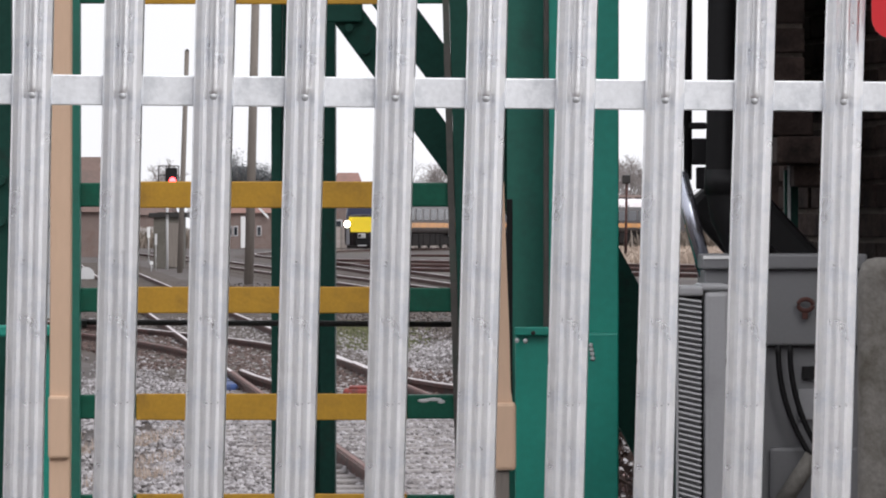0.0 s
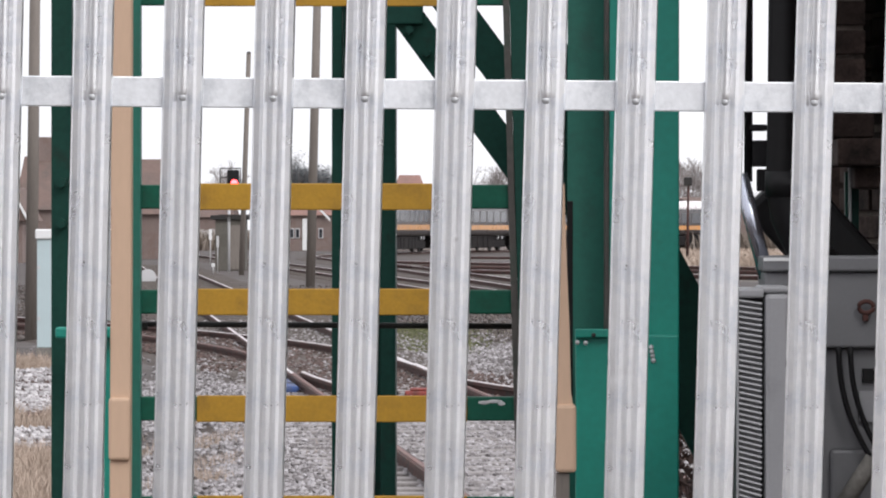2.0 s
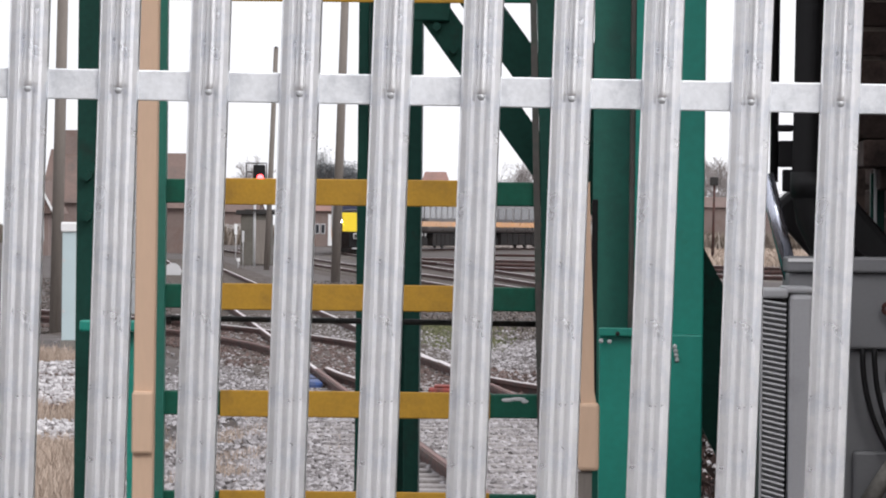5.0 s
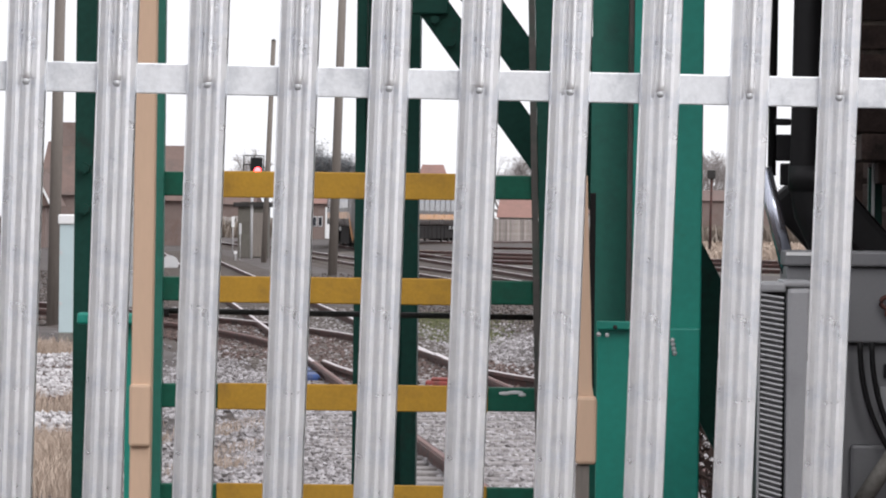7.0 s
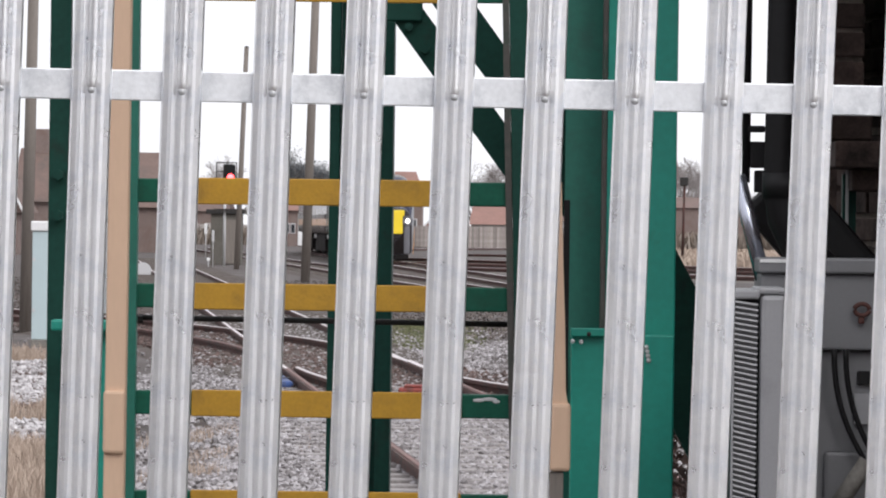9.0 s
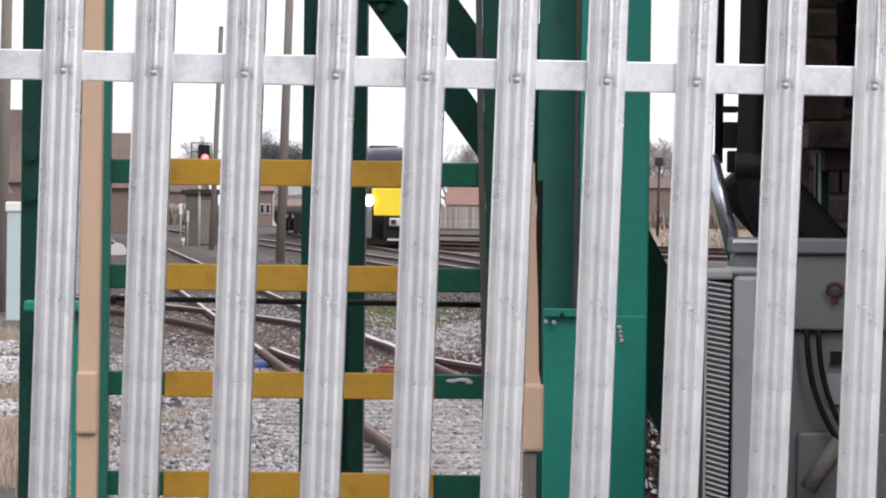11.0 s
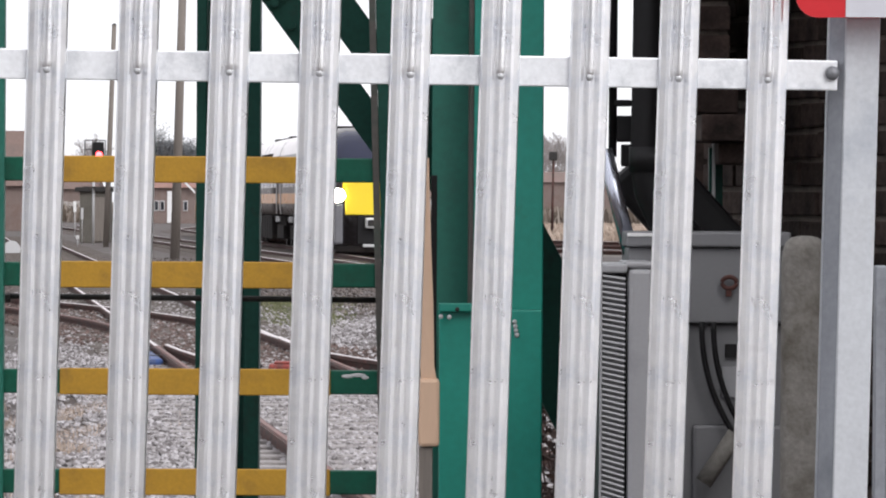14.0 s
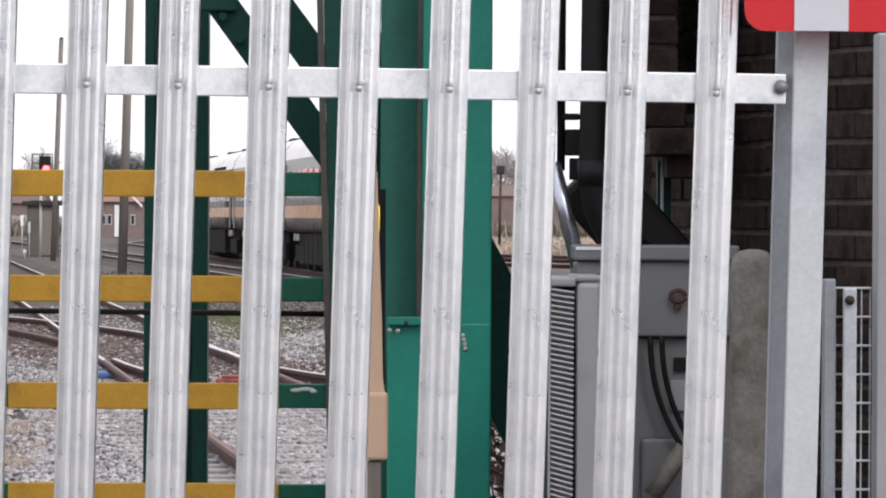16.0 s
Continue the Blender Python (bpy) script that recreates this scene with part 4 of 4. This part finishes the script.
def marker(label, u_x, d, h, w, mat=None):
    t = empty("lineside_marker", pose(u_x, d, 0), label, "marker", "lineside markers")
    part("stake", tube((0, 0, -0.05), (0, 0, h), w * 0.3), PALE_GREY, t, smooth=True)
    part("plate", box(-w, w, -0.03, -0.01, h * 0.7, h, 0.005), mat or WHITE, t)
    return t


marker("slim white lineside marker post", -10.4875, 185, 1.35, 0.045, PALE_GREY)
marker("low white distance marker", -10.3647, 180, 0.38, 0.06)
marker("white oblong plate on a stake", -13.3722, 230, 1.6, 0.07)
disc = empty("shunting_disc", pose(-10.58, 150, 0), "white round shunting signal disc", "signal")
part("disc", tube((0, -0.03, 0.1605), (0, 0, 0.1605), 0.26, seg=24), PALE_GREY, disc)
part("stand", box(-0.06, 0.06, 0.005, 0.1, -0.05, 0.1605, 0.01), IRON, disc)
lamp = empty("yard_lamp", pose(8.2902, 230, 0), "rusty red post with a small lamp head", "lamp post")
part("mast", tube((0, 0, 0), (0.05, 0, 3.5763), 0.07, 0.05), RAIL_SIDE, lamp, smooth=True)
part("head", box(-0.15, 0.22, -0.2, 0.2, 3.5763, 3.9613, 0.04), IRON, lamp)
pmach = empty("point_machine", pose(-0.7028, 47, 0), "faded red point motor box beside the rail", "point machine")
part("body", box(-0.22, 0.16, -0.15, 0.2, 0.0, 0.10, 0.02), RED_BOX, pmach)
part("lid", box(-0.17, 0.11, -0.12, 0.17, 0.101, 0.125, 0.01), RED_BOX, pmach)
part("drive_rod", tube((-0.28, 0.02, 0.08), (-0.9, 0.05, 0.08), 0.018), IRON, pmach, smooth=True)
blue = empty("blue_rail_cover", pose(-2.21, 50.2, 0, 0, 0, 4.7), "blue plastic cover beside the switch rail", "rail cover")
part("cover", box(-0.11, 0.09, -2.2, 2.2, 0.0, 0.11, 0.03), BLUE_CABLE, blue)
for k in (-1.3, 0.1, 1.2):
    part("strap", box(-0.115, 0.095, k, k + 0.12, 0.112, 0.118), IRON, blue, "dark strap")

sign = empty("yellow_sign", pose(3.0465, 60, 0), "small yellow warning sign on a post", "sign")
part("plate", box(-0.04, 0.04, -0.02, 0.0, 1.6670, 1.9348, 0.004), NOSE_YELLOW, sign)
part("stake", tube((0, 0.03, 0), (0, 0.03, 1.9348), 0.02), PALE_GREY, sign, smooth=True)


def bramble(label, x, d, h, count, seed):
    """Arching bare stems with a few dead leaves."""
    rng = random.Random(seed)
    t = empty("bramble", pose(x, d, 0), label, "shrub")
    for k in range(count):
        a, r, top = rng.uniform(0, 6.28), rng.uniform(0.05, 0.22), h * rng.uniform(0.55, 1.0)
        f = lambda s: (math.cos(a) * r * s ** 1.5 + 0.02 * math.sin(7 * s + k), math.sin(a) * r * s, top * (s - 0.25 * s ** 3) / 0.75)
        part("stem", bent_tube(arc_points(f, 9), 0.0035, 5), STEM, t)
    verts, faces = [], []
    for k in range(650):
        c = Vector((rng.gauss(0, 0.09), rng.gauss(0, 0.1), rng.uniform(0.3, 1.0) * h))
        i = len(verts)
        for j in range(4):
            verts.append(tuple(c + Vector((rng.uniform(-1, 1), rng.uniform(-1, 1), rng.uniform(-1, 1))) * 0.02))
        faces.append((i, i + 1, i + 2, i + 3))
    me = bpy.data.meshes.new("dead_leaves")
    me.from_pydata(verts, [], faces)
    me.materials.append(DEAD_LEAF)
    o = tagged(new("dead_leaves", me), "brown dead leaves", kind="stuff")
    o.parent = t


bramble("tangled bare bramble behind the green column", 0.5604, 15.5, 1.02, 12, 5)
bramble("tangled bare bramble beside the cooling unit", 0.6110, 16.2, 1.0, 12, 6)

# ---- far buildings and trees ----
def house(label, x0, x1, d, eave, ridge, depth, wall_mat, roof_mat, hip=0.0, windows=0, chimney=False, gable_end=False):
    h = empty("house", pose(0, d, 0), label, "house", "houses beyond the railway")
    part("wall", box(x0, x1, 0, depth, 0, eave), wall_mat, h)
    bm = bmesh.new()
    xm = (x1 - x0) * hip
    o = 0.3
    if gable_end:
        xc = (x0 + x1) / 2
        pts = [(x0 - o, -o, eave), (x1 + o, -o, eave), (xc, -o, ridge), (x0 - o, depth + o, eave), (x1 + o, depth + o, eave), (xc, depth + o, ridge)]
        fs = [(0, 1, 2), (3, 5, 4), (0, 2, 5, 3), (1, 4, 5, 2), (0, 3, 4, 1)]
    else:
        pts = [(x0 - o, -o, eave), (x1 + o, -o, eave), (x1 + o, depth + o, eave), (x0 - o, depth + o, eave), (x0 - o + xm, depth / 2, ridge), (x1 + o - xm, depth / 2, ridge)]
        fs = [(0, 1, 5, 4), (2, 3, 4, 5), (1, 2, 5), (3, 0, 4), (0, 3, 2, 1)]
    vs = [bm.verts.new(p) for p in pts]
    for f in fs:
        bm.faces.new([vs[i] for i in f])
    r = part("roof", bm, roof_mat, h)
    if gable_end:
        for s in (-1, 1):
            xc = (x0 + x1) / 2
            xe = x0 - o if s < 0 else x1 + o
            part("bargeboard", sweep([(-0.12, -0.04), (0.12, -0.04), (0.12, 0.04), (-0.12, 0.04)],
                 [Matrix(((0, 0, 1, xe), (0, 1, 0, -o - 0.06), (1, 0, 0, eave), (0, 0, 0, 1))), Matrix(((0, 0, 1, xc), (0, 1, 0, -o - 0.06), (1, 0, 0, ridge), (0, 0, 0, 1)))]), WHITE, h, "white bargeboard")
    if chimney:
        c = part("chimney", box(x0 + (x1 - x0) * 0.3, x0 + (x1 - x0) * 0.3 + 0.8, depth / 2 - 0.4, depth / 2 + 0.4, ridge - 0.6, ridge + 1.0), HOUSE_BRICK, r)
    for k in range(windows):
        xw = x0 + (x1 - x0) * (k + 0.5) / windows
        wd = part("window", box(xw - 0.35, xw + 0.35, -0.06, -0.01, eave * 0.35, eave * 0.35 + 0.95, 0.02), PALE_GREY, h, "pale framed window")
        part("pane", box(xw - 0.25, xw + 0.25, -0.08, -0.061, eave * 0.35 + 0.1, eave * 0.35 + 0.85), WINDOW, wd)
    return h


house("brown roofed brick house close to the line", -24.9231, -23.1823, 260, 2.6, 5.4, 8, HOUSE_BRICK, ROOF_BROWN, 0.1, 0, True)
house("brown roofed brick terrace beside the railway", -19.7653, -18.0178, 270, 2.4, 5.3964, 9, HOUSE_BRICK, ROOF_BROWN, 0.0, 0)
house("brick house with white gable boards", -23.9433, -22.8720, 240, 2.0, 3.6, 7, HOUSE_BRICK, ROOF_BROWN, 0.0, 1, False, True)
low = house("low brick railway building with a narrow white door", -16.3200, -11.9160, 372, 2.62, 4.6, 8, HOUSE_BRICK, ROOF_RED, 0.0, 0)
part("door", box(-14.86, -14.52, -0.08, -0.01, 0.05, 2.38, 0.02), WHITE, low, "narrow white door")
for x in (-15.64, -15.22, -13.51):
    wd = part("window", box(x - 0.17, x + 0.17, -0.06, -0.01, 0.92, 1.68, 0.02), PALE_GREY, low, "small pale framed window")
    part("pane", box(x - 0.115, x + 0.115, -0.08, -0.061, 0.99, 1.61), WINDOW, wd)
part("bargeboard", sweep([(-0.10, -0.04), (0.10, -0.04), (0.10, 0.04), (-0.10, 0.04)],
     [Matrix(((0, 0, 1, x), (0, 1, 0, -0.40), (1, 0, 0, z), (0, 0, 0, 1))) for x, z in ((-14.45, 3.95), (-12.80, 2.28))]), WHITE, low, "white sloping bargeboard")
house("house with a hipped red tiled roof", -9.4207, -6.5148, 420, 3.6, 6.1463, 9, HOUSE_BRICK, ROOF_RED, 0.3, 2)
house("red roofed cottage with white gable boards", -6.3340, -2.8969, 440, 1.6, 3.7, 8, RENDERED, ROOF_RED, 0.0, 2, False, True)
house("red roofed cottage behind a pale wall", -2.4059, 0.7856, 440, 1.8, 3.9, 8, RENDERED, ROOF_RED, 0.12, 2)
house("distant long shed with a grey roof", 1.8480, 15.1945, 460, 2.2, 4.0, 10, RENDERED, ROOF_BROWN, 0.1, 5)
house("distant brown brick station building with a low roof", 16.0493, 24.9655, 470, 3.6, 4.6, 10, HOUSE_BRICK, ROOF_BROWN, 0.05, 0)
house("distant brown roofed terrace", -27.8401, -22.6846, 420, 2.6, 4.4, 9, HOUSE_BRICK, ROOF_BROWN, 0.1, 0)
house("white gabled house among trees", -15.7680, -14.7637, 450, 3.6, 4.4, 9, RENDERED, PALE_GREY, 0.1, 1)
bm = bmesh.new()
for k in range(70):
    x = -29.6390 + k * 0.62
    add_box(bm, x, x + 0.58, 0, 0.1, 0, 1.5 + 0.12 * random.random())
tagged(part("boundary_wall", bm, RENDERED), "long pale panelled wall behind the tracks", "wall", kind="structure").matrix_basis = pose(0, 405, 0)


def tree(label, x, d, h, spread, evergreen, seed):
    rng = random.Random(seed)
    t = empty("tree", pose(x, d, 0), label, "tree", "trees beyond the railway")
    tv, tf, tips = [], [], []

    def grow(p, q, length, r, depth):
        e = p + q * length
        u = q.orthogonal().normalized()
        w = q.cross(u)
        k = len(tv)
        for c, rr in ((p, r), (e, r * 0.65)):
            for j in range(3):
                tv.append(tuple(c + (u * math.cos(j * 2.0944) + w * math.sin(j * 2.0944)) * rr))
        tf.extend((k + j, k + (j + 1) % 3, k + 3 + (j + 1) % 3, k + 3 + j) for j in range(3))
        tips.append((e, depth))
        if depth < 6:
            for i in range(3 if depth else 6):
                a = Euler((rng.gauss(0, spread), rng.gauss(0, spread), 0)).to_matrix()
                n = (a @ q + Vector((0, 0, 0.12))).normalized()
                grow(p + q * length * rng.uniform(0.55, 1.0), n, length * rng.uniform(0.6, 0.82), max(0.012, r * 0.58), depth + 1)

    grow(Vector((0, 0, 0)), Vector((0, 0, 1)), h * 0.3, h * 0.025, 0)
    me = bpy.data.meshes.new("trunk")
    me.from_pydata(tv, [], tf)
    me.materials.append(BRANCH)
    new("trunk", me).parent = t
    if evergreen:
        verts, faces = [], []
        for e, dep in tips:
            if dep < 3:
                continue
            for k in range(20):
                c = e + Vector((rng.gauss(0, 0.3), rng.gauss(0, 0.3), rng.gauss(0, 0.22)))
                s = rng.uniform(0.05, 0.13)
                i = len(verts)
                for j in range(3):
                    verts.append(tuple(c + Vector((rng.uniform(-s, s), rng.uniform(-s, s), rng.uniform(-s, s) * 0.7))))
                faces.append((i, i + 1, i + 2))
        me = bpy.data.meshes.new("crown")
        me.from_pydata(verts, [], faces)
        me.materials.append(LEAF)
        c = new("crown", me)
        c.parent = t
    return t


tree("dark evergreen tree with a ragged crown", -16.9, 420, 8.7, 0.5, True, 3)
tree("dark evergreen tree with a ragged crown", -18.3, 430, 8.5, 0.5, True, 4)
tree("dark evergreen tree with a ragged crown", -14.9, 430, 7.8, 0.55, True, 5)
tree("bare winter tree with a fine twiggy crown", -23.4166, 430, 9.4, 0.6, False, 6)
tree("bare winter tree with a fine twiggy crown", -25.2378, 440, 8.4, 0.6, False, 16)
for k, (x, top) in enumerate(((-2.5700, 9.0), (-1.3637, 10.0), (0.0524, 9.6), (1.6259, 8.6), (3.4616, 9.0), (15.7870, 9.0), (16.7835, 11.5), (18.0423, 11.8), (19.1962, 10.5), (21.2941, 10.5))):
    tree("bare winter tree in the hedge line", x, 470 + 4 * k, top, 0.6, False, 20 + k)


def scrub_place(rng):
    d = rng.uniform(380, 398)
    return rng.uniform(-0.11, 0.08) * d, d, 0.0


blades("winter_scrub", scrub_place, 12000, SCRUB, "brown winter scrub along the far boundary", 1.5, 0.10)


plank_fence = empty("boundary_fence", pose(-8.2037, 377.0, 0), "pale weathered upright plank fence before the houses", "fence")
plank_data = []
for k in range(4):
    plank_data.append(part("plank", box(-0.075, 0.075, -0.012, 0.012, 0.05, 1.58 + 0.025 * k, 0.004), PLANK, plank_fence).data)
    bpy.data.objects.remove(plank_fence.children[0])
for k in range(56):
    p = new("plank", plank_data[(k * 7 + k // 3) % 4])
    p.parent = plank_fence
    p.matrix_basis = pose(k * 0.158, 0.02 * (k % 2), 0)
part("rail", box(-0.08, 8.8, 0.034, 0.10, 0.35, 0.45, 0.004), PLANK, plank_fence)
part("rail", box(-0.08, 8.8, 0.034, 0.10, 1.2, 1.3, 0.004), PLANK, plank_fence)


def scrub_right(rng):
    d = rng.uniform(210, 320)
    return rng.uniform(0.032, 0.06) * d, d, 0.0


blades("rough_grass", scrub_right, 9000, GRASS, "rough straw grass beyond the yard tracks", 0.5, 0.04)

# ---- the train ----
def section(w, zb, zt, n=28, flat=0.42):
    """A closed coach section, flat-sided with a rounded roof."""
    pts = []
    for k in range(n):
        a = math.tau * k / n
        c, s = math.cos(a), math.sin(a)
        e = flat if s >= 0 else 0.18
        x = w * math.copysign(abs(c) ** e, c)
        h = (zt - zb) * 0.62 if s >= 0 else (zt - zb) * 0.38
        z = zb + (zt - zb) * 0.38 + h * math.copysign(abs(s) ** (0.62 if s >= 0 else 0.25), s)
        pts.append((x, z))
    return pts


def body_shape(y, nose, length):
    """Half width, underside and roof height at y from the middle of the car; the nose is at +y."""
    d = length / 2 - y
    if not nose or d > 2.8:
        return 1.375, 1.16, 3.74
    f = max(0.0, d) / 2.8
    return 1.375 - 0.20 * (1 - f) ** 3.0, 1.16 - 0.76 * (1 - f) ** 0.5, 3.74 - 1.35 * (1 - f) ** 4.2


def body_loft(ys, nose, length, grow=0.0, keep=None, n=28):
    bm = bmesh.new()
    rings = []
    for y in ys:
        w, zb, zt = body_shape(y, nose, length)
        rings.append([bm.verts.new((x, y, z)) for x, z in section(w + grow, zb - grow, zt + grow, n)])
    for a, b in zip(rings, rings[1:]):
        for i in range(n):
            j = (i + 1) % n
            if keep is None or keep(i):
                bm.faces.new((a[i], a[j], b[j], b[i]))
    if keep is None:
        bm.faces.new(rings[0])
        bm.faces.new(rings[-1])
    else:
        bmesh.ops.delete(bm, geom=[v for v in bm.verts if not v.link_faces], context="VERTS")
    return bm


def bogie(car, y):
    b = part("bogie", box(-1.0, 1.0, y - 1.75, y + 1.75, 0.48, 1.17, 0.04), UNDER, car, "dirty steel bogie")
    for s in (-1, 1):
        bm = box(s * 1.02 - 0.07, s * 1.02 + 0.07, y - 1.8, y + 1.8, 0.40, 0.86, 0.03)
        part("side_frame", bm, UNDER, b)
        for dy in (-0.6, 0.6):
            part("spring_box", box(s * 1.16 - 0.05, s * 1.16 + 0.05, y + dy - 0.12, y + dy + 0.12, 0.95, 1.15, 0.03), BRIGHT, b, "pale spring box")
    for dy in (-1.3, 1.3):
        bm = bmesh.new()
        for s in (-1, 1):
            add_tube(bm, (s * 0.69, y + dy, 0.575), (s * 0.80, y + dy, 0.575), 0.42, 0.40, 22)
        add_tube(bm, (-0.7, y + dy, 0.575), (0.7, y + dy, 0.575), 0.08, seg=8)
        part("wheelset", bm, IRON, b)


def ribbon(side, yf):
    """The waist stripe bending down behind the cab door to the skirt."""
    bm, rows = bmesh.new(), []
    line = [(3.70, 1.72), (3.3, 1.72), (2.8, 1.66), (2.3, 1.50), (1.75, 1.26), (1.3, 1.02), (0.9, 0.78), (0.6, 0.58)]
    for i, (d, z) in enumerate(line):
        d0, z0 = line[max(i - 1, 0)]
        d1, z1 = line[min(i + 1, len(line) - 1)]
        t = Vector((d1 - d0, z1 - z0)).normalized() * 0.16
        half = body_shape(yf - d, True, 2 * yf)[0]
        rows.append([bm.verts.new((side * (half + o), yf - d + k * t.y, z + k * t.x)) for k, o in ((1, -0.01), (1, 0.012), (-1, 0.012), (-1, -0.01))])
    for p, q in zip(rows, rows[1:]):
        for i in range(4):
            bm.faces.new((p[i], p[(i + 1) % 4], q[(i + 1) % 4], q[i]))
    bm.faces.new(rows[0])
    bm.faces.new(rows[-1])
    return bm


def coach(label, nose, length=23.0):
    car = empty("train_car", pose(0, 0, 0), label, "train", "cars of the train")
    ys = list(np.linspace(-length / 2, length / 2 - 3.6, 6)) + [length / 2 - 3.6 + 3.6 * k / 12 for k in range(1, 13)] if nose else list(np.linspace(-length / 2, length / 2, 6))
    part("body", body_loft(ys, nose, length), BODY, car, "glossy black coach body", True)
    part("roof", body_loft([y for y in ys if not nose or y < length / 2 - 2.4], nose, length, 0.01, lambda i: 2 <= i <= 11), ROOF_PALE, car, "pale glossy coach roof", True)
    front = length / 2 - (3.7 if nose else 0.2)
    for s in (-1, 1):
        part("stripe", box(s * 1.374 - 0.006, s * 1.374 + 0.006, -length / 2 + 0.1, front, 1.56, 1.88, 0.002), ORANGE, car, "orange waist stripe")
        k = 0
        y = -length / 2 + 2.6
        while y + 1.6 < front - 0.6:
            part("window", box(s * 1.368 - 0.012, s * 1.368 + 0.012, y, y + 1.55, 2.08, 2.80, 0.004), WINDOW, car)
            y += 2.0
        for yd in (-length / 2 + 1.4, front - 0.5):
            part("door", box(s * 1.372 - 0.012, s * 1.372 + 0.012, yd - 0.45, yd + 0.45, 1.22, 3.0, 0.01), BODY, car, "plug door")
    for y in (-7.9, 7.9) if not nose else (-7.9, 6.6):
        bogie(car, y)
    y = -5.6
    while y < 4.2:
        wdt = random.uniform(0.9, 1.7)
        part("equipment_box", box(-1.2, 1.2, y, y + wdt, 0.36, 1.17, 0.04), UNDER, car)
        y += wdt + 0.15
    part("roof_vent", box(-0.5, 0.5, -6.5, -5.0, 3.72, 3.86, 0.05), UNDER, car, "dark roof vent")
    part("roof_vent", box(-0.5, 0.5, 2.0, 3.6, 3.72, 3.86, 0.05), UNDER, car, "dark roof vent")
    part("roof_vent", box(-0.45, 0.45, -2.2, -1.0, 3.72, 3.84, 0.05), UNDER, car, "dark roof vent")
    for side in (-1, 1):
        for k in range(14):
            part("grille_slot", box(side * 1.30 - 0.03, side * 1.30 + 0.03, 0.5 + 0.5 * k, 0.62 + 0.5 * k, 3.02, 3.22, 0.01), UNDER, car, "dark grille slot")
    part("gangway", box(-0.65, 0.65, -length / 2 - 0.19, -length / 2 - 0.002, 0.9, 3.2, 0.05), BLACK, car, "black gangway bellows")
    if nose:
        yf = length / 2
        nys = [yf - 1.25 + 1.24 * k / 12 for k in range(13)]
        part("windscreen", body_loft(nys, True, length, 0.012, lambda i: 2 <= i <= 11), SCREEN, car, "dark wraparound cab windscreen", True)
        part("nose_shell", body_loft([yf - 0.45 + 0.45 * k / 5 for k in range(6)], True, length, 0.006), NOSE_GREY, car, "grey rounded cab nose", True)
        part("front_panel", box(-0.80, 0.80, yf - 0.02, yf + 0.05, 1.26, 2.2, 0.03), NOSE_YELLOW, car, "bright yellow warning panel")
        part("front_panel_top", box(-0.87, 0.87, yf - 0.03, yf + 0.045, 2.0, 2.24, 0.03), NOSE_YELLOW, car, "yellow panel lip")
        for s in (-1, 1):
            hl = part("headlight", tube((s * 1.0, yf - 0.02, 1.80), (s * 1.0, yf + 0.055, 1.80), 0.21, seg=20), NOSE_GREY, car, "round headlight unit")
            # The lit lens is oversized; its disc stands in for the glare.
            lens = part("lens", tube((s * 1.0, yf + 0.056, 1.80), (s * 1.0, yf + 0.075, 1.80), 0.19 if s > 0 else 0.09, seg=20), HEADLIGHT if s > 0 else MARKER, hl, "bright lit lens enlarged to hold its glare" if s > 0 else "dimmer marker lens")
            part("corner_fairing", box(s * 0.98 - 0.14, s * 0.98 + 0.14, yf - 0.5, yf + 0.03, 0.42, 1.6, 0.08), NOSE_GREY, car, "grey lower corner fairing")
            part("stripe_sweep", ribbon(s, yf), ORANGE, car, "orange stripe sweeping down to the nose")
        # No hollow is cut; black colour gives the shade of the coupler opening.
        part("coupler_recess", box(-0.45, 0.45, yf - 0.02, yf + 0.03, 0.45, 1.24, 0.02), BLACK, car, "black box standing in for the shaded coupler recess")
        cp = part("coupler", box(-0.24, 0.24, yf + 0.031, yf + 0.30, 0.88, 1.18, 0.04), BRIGHT, car, "pale automatic coupler")
        part("coupler_face", box(0.0, 0.18, yf + 0.301, yf + 0.32, 0.95, 1.12, 0.02), IRON, cp)
        part("step", box(-0.3, 0.3, yf + 0.03, yf + 0.10, 0.36, 0.44, 0.01), BRIGHT, car, "pale bottom step plate")
        part("plough", box(-1.05, 1.05, yf - 0.35, yf - 0.02, 0.22, 0.41, 0.03), UNDER, car, "dark lifeguard plough")
    return car


lead = coach("leading black train car with yellow nose and lit headlight", True)
middle = coach("black intermediate train car with orange waist stripe", False)
tail = coach("trailing black train car with orange waist stripe", True)
cars = [lead, middle, copy_thing(middle, pose(0, 0, 0)), tail]


def motions():
    for i, car in enumerate(cars):
        rows = []
        for k in range(33):
            t = k * 0.5
            s = SPEED * t - i * 23.25 - 11.5
            xa, ya = on_path(s + 7.5)
            xb, yb = on_path(s - 7.5)
            turn = math.degrees(math.atan2(-(xa - xb), ya - yb)) + (180 if i == 3 else 0)
            rows.append((t, pose((xa + xb) / 2, (ya + yb) / 2, 0.0, 0, 0, turn)))
        walk(car, rows)


motions()
